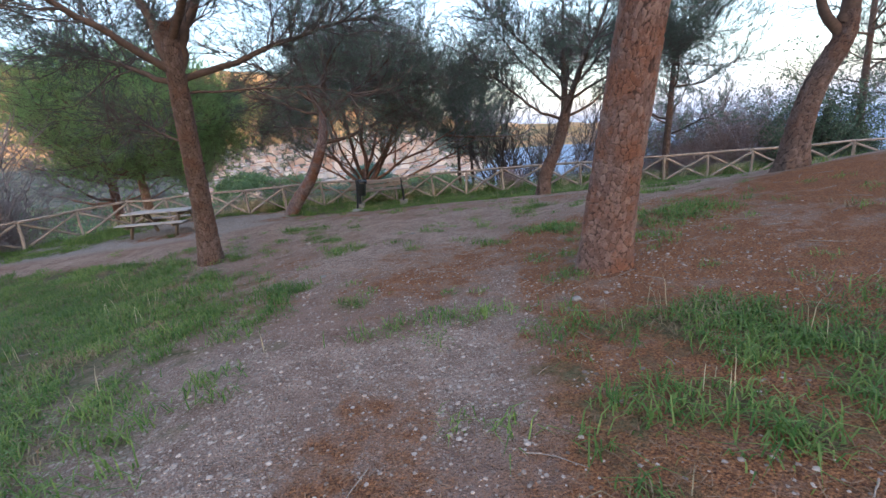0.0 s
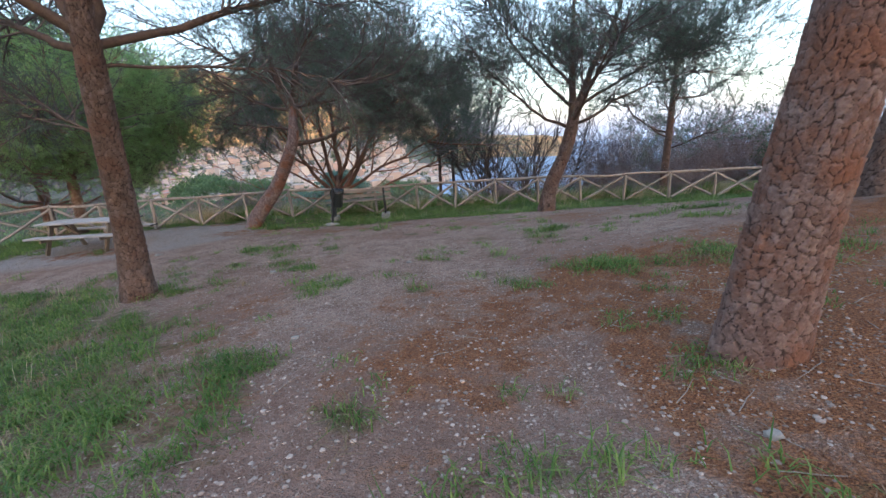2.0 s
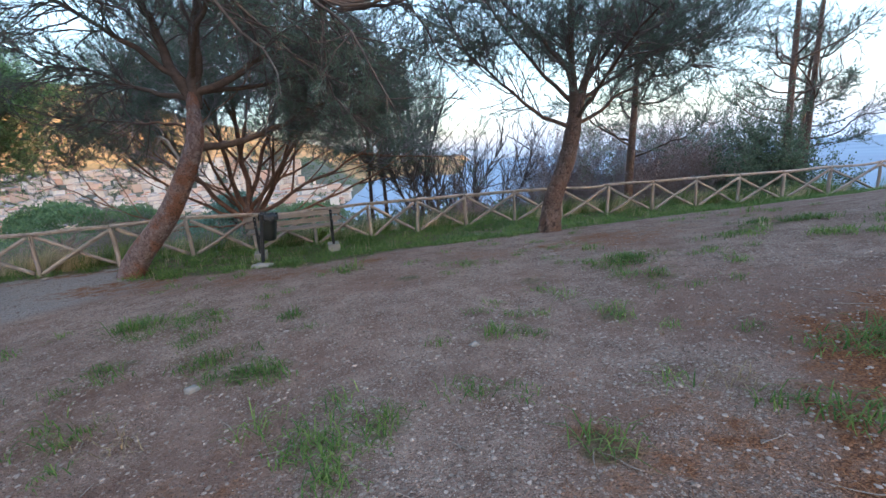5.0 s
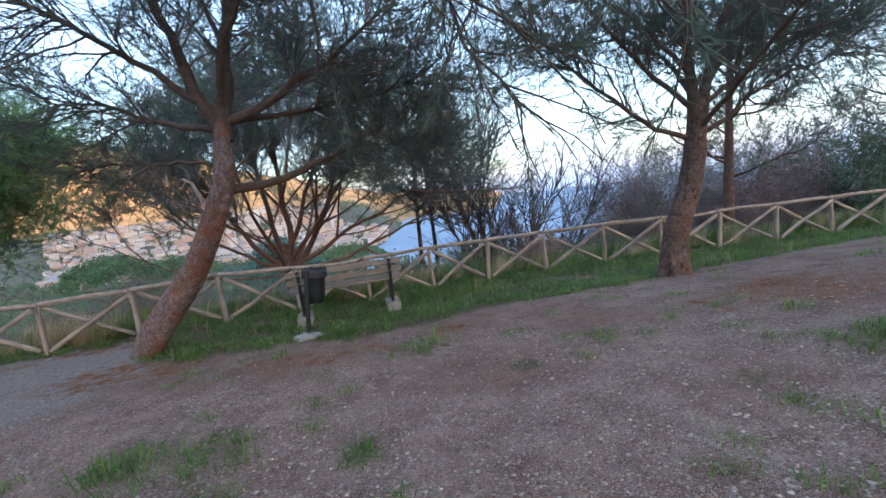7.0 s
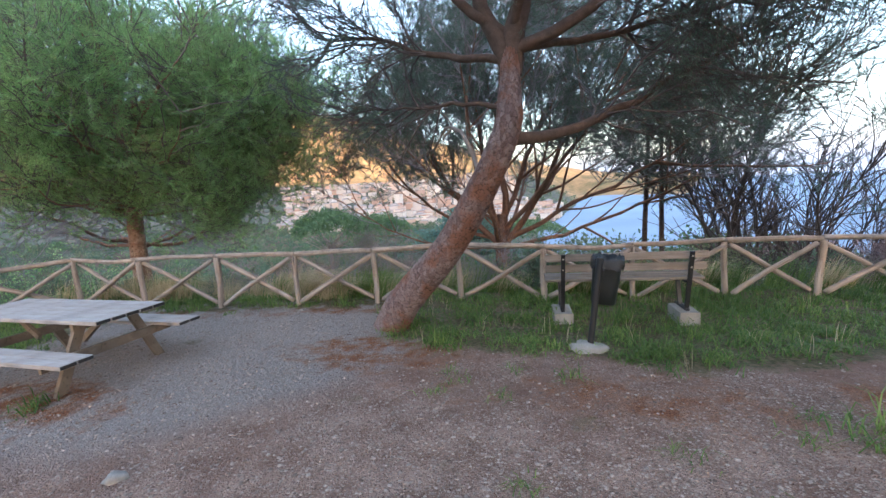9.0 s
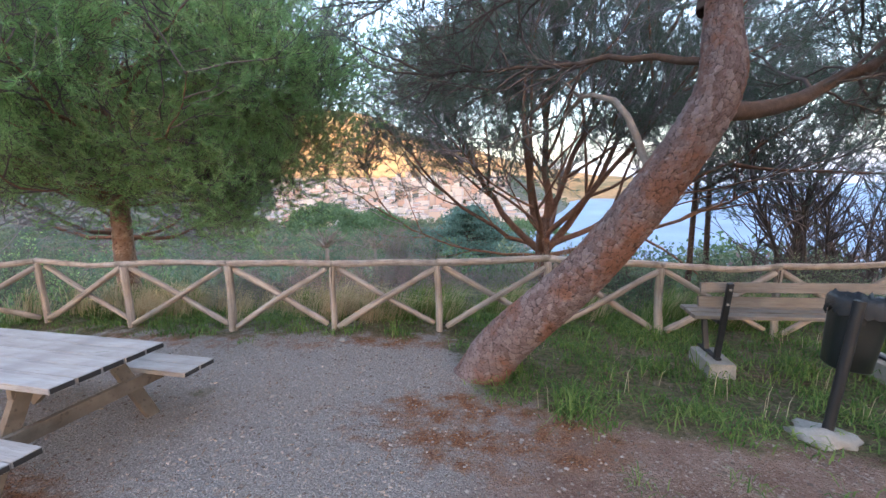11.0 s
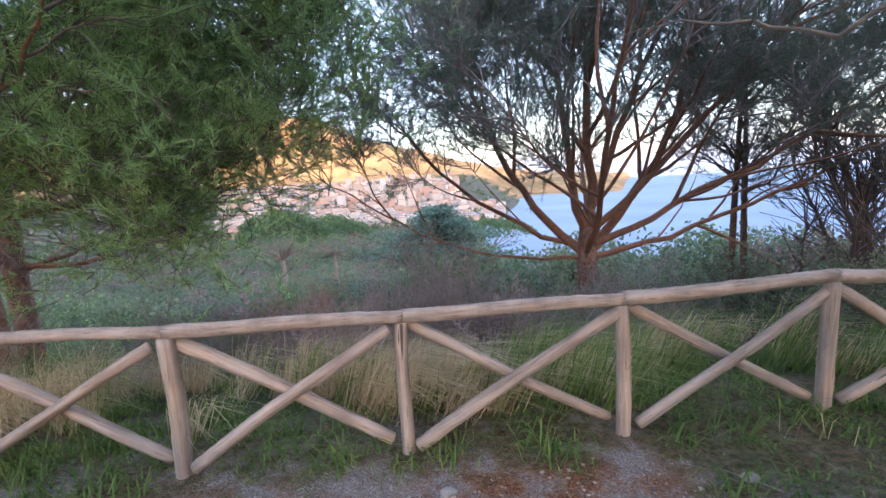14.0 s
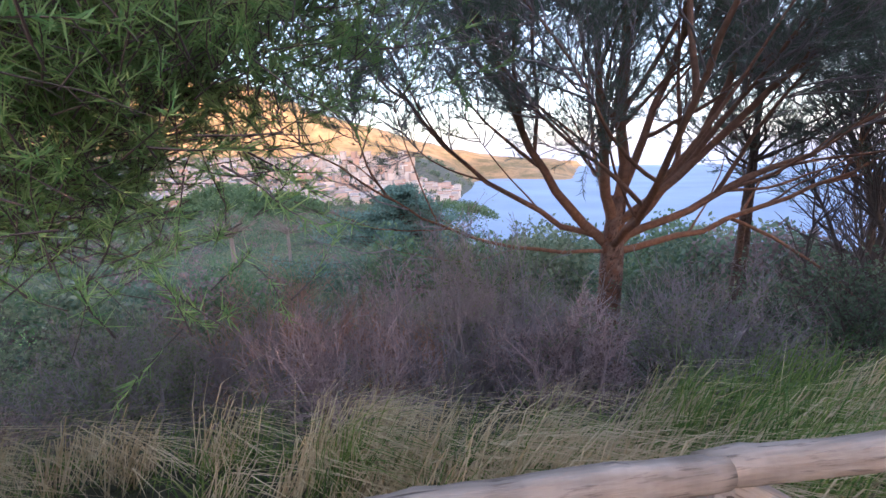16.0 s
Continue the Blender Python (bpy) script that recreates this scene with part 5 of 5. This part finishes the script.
def build_bench():
    x, y = -1.655, 13.1
    z = onto(x, 13.1)
    t = thing("park_bench", "wooden slatted bench on black iron supports facing the sea", "bench", Matrix.Translation((x, y, z)) @ Matrix.Rotation(radians(4), 4, "Z"))
    for i, (cy, cz, h) in enumerate(((-0.215, 0.925, 0.1), (-0.18, 0.775, 0.1))):
        bm = box_bm(2.02, 0.04, h, Matrix.Translation((0, cy, cz)) @ Matrix.Rotation(radians(-12), 4, "X"), 0.008)
        part("back_slat", bm, BENCH_WOOD, t)
    for i in range(3):
        part("seat_slat", box_bm(2.02, 0.115, 0.04, Matrix.Translation((0, -0.09 + 0.13 * i, 0.6 + 0.006 * i)), 0.008), BENCH_WOOD, t, "greyed seat slat")
    for cx in (-0.79, 0.79):
        sup = part("support", box_bm(0.055, 0.035, 0.84, Matrix.Translation((cx, -0.235, 0.575)) @ Matrix.Rotation(radians(11), 4, "X"), 0.006), IRON, t)
        part("front_leg", box_bm(0.055, 0.035, 0.46, Matrix.Translation((cx, 0.12, 0.37)) @ Matrix.Rotation(radians(-16), 4, "X"), 0.006), IRON, sup)
        part("seat_bar", box_bm(0.05, 0.4, 0.03, Matrix.Translation((cx, 0.02, 0.562)), 0.005), IRON, sup)
        part("foot_bar", box_bm(0.05, 0.42, 0.025, Matrix.Translation((cx, 0.0, 0.188)), 0.005), IRON, sup)
        for k in range(2):
            part("bolt", box_bm(0.022, 0.012, 0.022, Matrix.Translation((cx, -0.327 + 0.03 * k, 0.925 - 0.15 * k)), 0.003), CONCRETE, sup, "dull steel bolt")
        bm = box_bm(0.25, 0.46, 0.32, Matrix.Translation((cx, -0.07, 0.02)), 0.02)
        rng = random.Random(int(cx * 10))
        for v in bm.verts:
            v.co += Vector((rng.uniform(-0.008, 0.008), rng.uniform(-0.01, 0.01), rng.uniform(-0.008, 0.008)))
        part("footing", bm, CONCRETE, t, "rough pale concrete block")


build_bench()


def build_bin():
    x, y = -2.2, 11.62
    z = onto(x, y)
    t = thing("litter_bin", "black plastic litter bin with a bag on a leaning black post", "litter bin", Matrix.Translation((x, y, z)) @ Matrix.Rotation(radians(6.0), 4, "Y") @ Matrix.Rotation(radians(-10), 4, "Z"))
    bm = bmesh.new()
    bmesh.ops.create_cone(bm, cap_ends=True, segments=18, radius1=0.034, radius2=0.034, depth=1.02, matrix=Matrix.Translation((0, 0, 0.5)))
    post = part("post", bm, IRON, t)
    # tub: rounded square, wider at the rim
    n, rings = 40, [(0.0, 0.115), (0.012, 0.128), (0.2, 0.138), (0.44, 0.15), (0.46, 0.158), (0.49, 0.158), (0.495, 0.148), (0.42, 0.14)]
    a = np.arange(n) * 2 * np.pi / n
    k = (np.abs(np.cos(a)) ** 3.4 + np.abs(np.sin(a)) ** 3.4) ** (-1 / 3.4)
    V = np.concatenate([np.stack([0.075 + r * k * np.cos(a), 0.16 + r * k * np.sin(a), np.full(n, 0.5 + h)], 1) for h, r in rings])
    V = np.vstack([V, [[0.075, 0.16, 0.5]]])
    kk = (np.arange(len(rings) - 1) * n)[:, None]
    j, jn = np.arange(n), (np.arange(n) + 1) % n
    F = np.stack([kk + j, kk + jn, kk + n + jn, kk + n + j], -1).reshape(-1, 4)
    cap = np.stack([jn, j, np.full(n, len(V) - 1)], 1)
    tub = mesh_object("tub", V, [F, cap], PLASTIC, t)
    part("bracket", box_bm(0.06, 0.06, 0.05, Matrix.Translation((0.03, 0.035, 0.86)), 0.004), IRON, t)
    # crumpled bag over the rim
    rng = np.random.default_rng(4)
    m = 56
    a = np.arange(m) * 2 * np.pi / m
    k = (np.abs(np.cos(a)) ** 3.4 + np.abs(np.sin(a)) ** 3.4) ** (-1 / 3.4)
    prof = [(0.895, 0.164, 0.02), (0.93, 0.168, 0.012), (0.985, 0.166, 0.008), (1.012, 0.158, 0.012), (1.0, 0.12, 0.02), (0.965, 0.07, 0.02)]
    V = np.concatenate([np.stack([0.075 + (r + rng.normal(0, w / 3, m)) * k * np.cos(a), 0.16 + (r + rng.normal(0, w / 3, m)) * k * np.sin(a), h + rng.normal(0, w, m)], 1) for h, r, w in prof])
    V = np.vstack([V, [[0.075, 0.16, 0.95]]])
    kk = (np.arange(len(prof) - 1) * m)[:, None]
    j, jn = np.arange(m), (np.arange(m) + 1) % m
    F = np.stack([kk + j, kk + jn, kk + m + jn, kk + m + j], -1).reshape(-1, 4)
    last = (len(prof) - 1) * m
    cap = np.stack([last + j, last + jn, np.full(m, len(V) - 1)], 1)
    mesh_object("bag", V, [F, cap], BAG, t, "crumpled dark bin bag")
    # lump of concrete at the foot
    v, f = stone_forms(1, 3)[0]
    mesh_object("footing", v * [0.22, 0.18, 0.085] + [0.02, 0.0, -0.01], f, CONCRETE, t, "broken lump of pale concrete")


def stone_forms(count, level=1):
    out = []
    for i in range(count):
        bm = bmesh.new()
        bmesh.ops.create_icosphere(bm, subdivisions=level, radius=1.0)
        rng = np.random.default_rng(300 + i)
        for v in bm.verts:
            n = noise.noise(v.co * 1.7 + Vector((i * 3.1, 0, 0)))
            v.co *= 1 + 0.45 * n + rng.normal(0, 0.05)
        V = np.array([v.co[:] for v in bm.verts])
        F = np.array([[v.index for v in f.verts] for f in bm.faces])
        bm.free()
        out.append((V, F))
    return out


build_bin()


# ---- town ----
def build_town():
    rng = np.random.default_rng(14)

    def house_form(w, d, h, flat, rows, cols):
        o = []
        wall = box_bm(w, d, h + 6, Matrix.Translation((0, 0, h / 2 - 3)), 0.0)
        me = bpy.data.meshes.new("wall")
        wall.to_mesh(me), wall.free()
        me.materials.append(HOUSE_WALL)
        o.append(("wall", me))
        bm = bmesh.new()
        if flat:
            bmesh.ops.create_cube(bm, size=1.0, matrix=Matrix.Translation((0, 0, h + 0.25)) @ Matrix.Diagonal((w + 0.6, d + 0.6, 0.5, 1)))
        else:
            e = 0.5
            vs = [bm.verts.new(c) for c in ((-w / 2 - e, -d / 2 - e, h), (w / 2 + e, -d / 2 - e, h), (w / 2 + e, d / 2 + e, h), (-w / 2 - e, d / 2 + e, h), (-w / 4, 0, h + d * 0.24), (w / 4, 0, h + d * 0.24))]
            for q in ((0, 1, 5, 4), (2, 3, 4, 5), (1, 2, 5), (3, 0, 4), (3, 2, 1, 0)):
                bm.faces.new([vs[i] for i in q])
        me = bpy.data.meshes.new("roof")
        bm.to_mesh(me), bm.free()
        me.materials.append(HOUSE_ROOF)
        o.append(("roof", me))
        return o

    forms = [house_form(11, 10, 7, False, 2, 3), house_form(16, 11, 9, False, 3, 4), house_form(13, 12, 12, True, 4, 4), house_form(20, 12, 14, True, 4, 6), house_form(14, 13, 24, True, 8, 4), house_form(9, 9, 6, False, 2, 2),
             house_form(26, 12, 10, True, 3, 8)]
    taken = []
    made = 0
    loose = []
    while made < 520:
        az = rng.uniform(-34, 2.5)
        r = rng.uniform(660, 1240)
        if r > 1230 + 14 * (az + 14) * (-1 if az < -14 else 0) or (az > -4 and r > 950):
            continue
        x, y = r * math.sin(radians(az)), 10 + r * math.cos(radians(az))
        if any((x - p) ** 2 + (y - q) ** 2 < 13**2 for p, q in taken):
            continue
        taken.append((x, y))
        tall = -14 < az < -4 and r > 850
        kind = int(rng.choice(7, p=[0.12, 0.18, 0.22, 0.18, 0.24, 0.0, 0.06] if tall else [0.26, 0.26, 0.17, 0.1, 0.02, 0.12, 0.07]))
        z = onto(x, y)
        if z < SEA_Z + 1:
            continue
        if made >= 290:
            pts = Matrix.Translation((x, y, z)) @ Matrix.Rotation(-radians(az) + rng.normal(0, 0.35), 4, "Z")
            loose.append((forms[kind], pts))
            made += 1
            continue
        h = thing("house", "pale plastered town house with terracotta or flat roof", "house", Matrix.Translation((x, y, z)) @ Matrix.Rotation(-radians(az) + rng.normal(0, 0.35), 4, "Z"), "houses of the town")
        for nm, me in forms[kind]:
            ob = new(nm, me)
            ob.parent = h
        made += 1
    for which, mat_ in ((0, HOUSE_WALL_FAR), (1, HOUSE_ROOF)):
        bits = []
        for form, m in loose:
            bm = bmesh.new()
            bm.from_mesh(form[which][1])
            bm.transform(m)
            bmesh.ops.triangulate(bm, faces=bm.faces)
            bits.append((np.array([v.co[:] for v in bm.verts]), np.array([[v.index for v in f.verts] for f in bm.faces])))
            bm.free()
        v, f = joined(bits)
        tagged(mesh_object("town_walls" if which == 0 else "town_roofs", v, f, mat_, smooth=False), "packed pale houses of the town farther up", "houses", kind="stuff")
    # greenery between the houses
    V = []
    for t in range(420):
        az, r = rng.uniform(-38, 4), rng.uniform(540, 1420)
        x, y = r * math.sin(radians(az)), 10 + r * math.cos(radians(az))
        z = onto(x, y)
        if z < SEA_Z + 1:
            continue
        m = 60
        d = unit(rng.normal(0, 1, (m, 3)))
        V.append(leaf_cards(rng, d * [7, 7, 4.5] * rng.uniform(0.6, 1.4) + [x, y, z + 3.5], 4.2, 0.3))
    v, f = joined(V)
    tagged(mesh_object("town_trees", v, f, LEAF_OLIVE, smooth=False), "dark trees among the houses and on the slope above", "trees", kind="stuff")


build_town()


# ---- grass, stones and litter on the ground ----
def build_cover():
    rng = np.random.default_rng(2)

    def scatter(n, x0, x1, y0, y1, weight):
        x, y = rng.uniform(x0, x1, n), rng.uniform(y0, y1, n)
        keep = rng.uniform(0, 1, n) < weight(x, y)
        x, y = x[keep], y[keep]
        return np.stack([x, y, land(x, y) - 0.004], 1)

    def clumped(c, per, spread):
        c = np.repeat(c, per, 0)
        c[:, :2] += rng.normal(0, spread, (len(c), 2))
        c[:, 2] = land(c[:, 0], c[:, 1]) - 0.004
        return c

    patch = lambda x, y: np.clip((grass_here(x, y) + 0.5 * wave(x, y, 1.9, 15) + 0.45 * wave(x, y, 6.0, 16) - 0.3) * 1.3, 0, 1)
    lush = lambda x, y: np.clip((grass_here(x, y) + 0.45 * wave(x, y, 2.4, 15) + 0.35 * wave(x, y, 6.0, 16) - 0.42) * 1.4, 0, 1)
    near = scatter(21000, -16, 8, -6.5, 8, lambda x, y: patch(x, y) * step(x + 1.5 * wave(x, y, 0.8, 17), -14, -8) * step(y + wave(x, y, 0.8, 18), -6, -3.5))
    v, f = joined([blades(rng, clumped(near, 26, 0.08), np.repeat(rng.uniform(0.04, 0.15, len(near)), 26), 0.010, 2.2)])
    tagged(mesh_object("grass", v, f, GRASS, smooth=False), "short green grass on the bank beside the path", "grass", kind="stuff")
    thatch = scatter(9000, -12, 8, -5, 8, lambda x, y: patch(x, y) * np.clip(0.35 + 0.9 * wave(x, y, 2.7, 19), 0, 1))
    v, f = joined([blades(rng, clumped(thatch, 22, 0.09), np.repeat(rng.uniform(0.04, 0.12, len(thatch)), 22), 0.007, 2.6)])
    tagged(mesh_object("dry_grass", v, f, LITTER_STRAW, smooth=False), "short matted brown and straw grass among the green", "grass", kind="stuff")
    band = scatter(9500, -19, 20, 8, 15.2, lush)
    v, f = joined([blades(rng, clumped(band, 28, 0.085), np.repeat(rng.uniform(0.035, 0.15, len(band)) * rng.choice([1.0, 1.0, 1.0, 1.8], len(band)), 28), 0.011, 2.2)])
    tagged(mesh_object("grass", v, f, GRASS, smooth=False), "lush green grass along the fence", "grass", kind="stuff")
    few = scatter(2600, -9, 8, -4.5, 12.5, lambda x, y: 0.24 * np.clip(0.5 + wave(x, y, 1.1, 53), 0, 1) * (1 - grass_here(x, y)) * (pad_here(x, y) < 0.3))
    v, f = joined([blades(rng, clumped(few, 26, 0.06), 0.08, 0.008, 2.2)])
    tagged(mesh_object("grass_tuft", v, f, GRASS, smooth=False), "sparse small grass tufts in the gravel", "grass", kind="stuff")
    # dry stalks in the green grass
    stalk = scatter(1300, -6, 16, -3, 14.2, lambda x, y: 0.3 * step(grass_here(x, y), 0.3, 0.8))
    v, f = joined([blades(rng, clumped(stalk, 4, 0.05), 0.3, 0.006, 0.7)])
    tagged(mesh_object("dry_stalks", v, f, GRASS_DRY, smooth=False), "thin straw-coloured stalks standing in the grass", "grass", kind="stuff")
    # long wind-bent grass beyond the fence
    beyond = lambda x, y: step(y - np.interp(x, FENCE_X, FENCE_Y), 0.15, 0.5) * step(y - np.interp(x, FENCE_X, FENCE_Y), 2.5, 1.4) * np.clip(0.45 + 1.3 * wave(x, y, 1.8, 31), 0.04, 1)
    tall = scatter(6200, -19, 20, 13, 18, beyond)
    dry = rng.uniform(0, 1, len(tall)) < np.where(tall[:, 0] < -6.4, 0.8, 0.3)
    v, f = joined([blades(rng, clumped(tall[dry], 44, 0.075), np.repeat(rng.uniform(0.35, 0.8, dry.sum()), 44), 0.008, 0.9, (0.85, -0.25))])
    tagged(mesh_object("dry_grass", v, f, GRASS_DRY, smooth=False), "long straw-coloured grass bent by wind below the fence", "grass", kind="stuff")
    v, f = joined([blades(rng, clumped(tall[~dry], 36, 0.085), np.repeat(rng.uniform(0.35, 0.8, (~dry).sum()), 36), 0.008, 0.9, (0.6, -0.15))])
    tagged(mesh_object("long_grass", v, f, GRASS, smooth=False), "long green grass bent by wind below the fence", "grass", kind="stuff")
    # pebbles
    forms = stone_forms(5, 1)

    def pebbles(c, size, name, label):
        V, F = [], []
        kind = rng.integers(0, 5, len(c))
        at = 0
        for i in range(5):
            p = c[kind == i]
            n = len(p)
            a = rng.uniform(0, 6.28, n)
            s = size * np.minimum(rng.lognormal(0, 0.4, n), 2.2)
            q = forms[i][0]
            rot = np.stack([np.cos(a)[:, None] * q[:, 0] - np.sin(a)[:, None] * q[:, 1], np.sin(a)[:, None] * q[:, 0] + np.cos(a)[:, None] * q[:, 1], np.ones(n)[:, None] * q[:, 2] * 0.6], -1)
            v = rot * s[:, None, None] + p[:, None] + np.array([0, 0, 0.003])
            V.append(v.reshape(-1, 3))
            F.append((np.arange(n)[:, None, None] * len(q) + forms[i][1]).reshape(-1, 3) + at)
            at += n * len(q)
        tagged(mesh_object(name, np.concatenate(V), np.concatenate(F), PEBBLE, smooth=False), label, "gravel", kind="stuff")

    bare = lambda x, y: np.clip(1.05 - grass_here(x, y) - 0.55 * litter_here(x, y), 0, 1) * step(y - np.interp(x, FENCE_X, FENCE_Y), 0.1, -0.2)
    pebbles(scatter(78000, -6, 5, -2.6, 12, lambda x, y: np.clip(bare(x, y) + 0.35 * wave(x, y, 2.3, 51) + 0.3 * wave(x, y, 5.1, 52), 0.12, 1) * step(bare(x, y), 0.02, 0.2) * (1 - 0.85 * pad_here(x, y)) * np.interp(y, [-2, 8, 12], [1, 0.85, 0.5])), 0.0088, "gravel", "loose beige gravel on the trodden path")
    pebbles(scatter(26000, -10, -3, 8, 13.6, lambda x, y: bare(x, y) * pad_here(x, y)), 0.008, "gravel", "fine grey gravel round the picnic table")
    pebbles(scatter(330, -7, 6, -2.6, 13, bare), 0.016, "stones", "scattered pale stones on the path")
    # fallen needles and sticks
    lit = scatter(150000, -8, 8, -3.5, 14, lambda x, y: np.clip(litter_here(x, y) * 1.1 - 0.15 + 0.15 * wave(x, y, 3.0, 21), 0.03, 1))
    n = len(lit)
    a = rng.uniform(0, 6.28, n)
    d = np.stack([np.cos(a), np.sin(a), rng.normal(0.04, 0.12, n)], 1) * rng.uniform(0.04, 0.1, (n, 1))
    side = np.stack([-np.sin(a), np.cos(a), 0 * a], 1) * 0.0034
    lit[:, 2] += rng.uniform(0.004, 0.014, n)
    V = np.stack([lit - side, lit + side, lit + d], 1).reshape(-1, 3)
    tagged(mesh_object("fallen_needles", V, np.arange(len(V)).reshape(-1, 3), LITTER, smooth=False), "fallen reddish-brown pine needles", "needles", kind="stuff")
    sticks = scatter(900, -5, 7, -2.6, 13, lambda x, y: 0.3 + 0.5 * litter_here(x, y))
    a = rng.uniform(0, 6.28, len(sticks))
    P = grow(rng, sticks + [0, 0, 0.012], np.stack([np.cos(a), np.sin(a), 0 * a], 1), rng.uniform(0.08, 0.35, len(sticks)), 5, 0.14, 0.0)
    P[:, :, 2] = land(P[:, :, 0], P[:, :, 1]) + 0.008
    v, f = tubes(P, np.linspace(0.0045, 0.002, 5)[None] * np.ones((len(P), 1)), 4)
    tagged(mesh_object("fallen_twigs", v, f, LIMB_PALE), "small fallen twigs on the ground", "twigs", kind="stuff")
    # stones set by the path
    for i, (x, y, s) in enumerate(((-0.62, 3.4, 0.045), (-2.0, 6.5, 0.07), (2.4, 1.4, 0.05), (-5.5, 9.0, 0.08), (0.3, 6.2, 0.05), (-6.5, 12.95, 0.05), (-4.9, 13.1, 0.05))):
        q, w = stone_forms(7, 2)[i]
        ob = mesh_object("stone", q * [s, s * 0.8, s * 0.5], w, STONE)
        ob.location = (x, y, onto(x, y, s * 0.1))
        tagged(ob, "pale flat stone lying on the path", "stone", "stones")


build_cover()
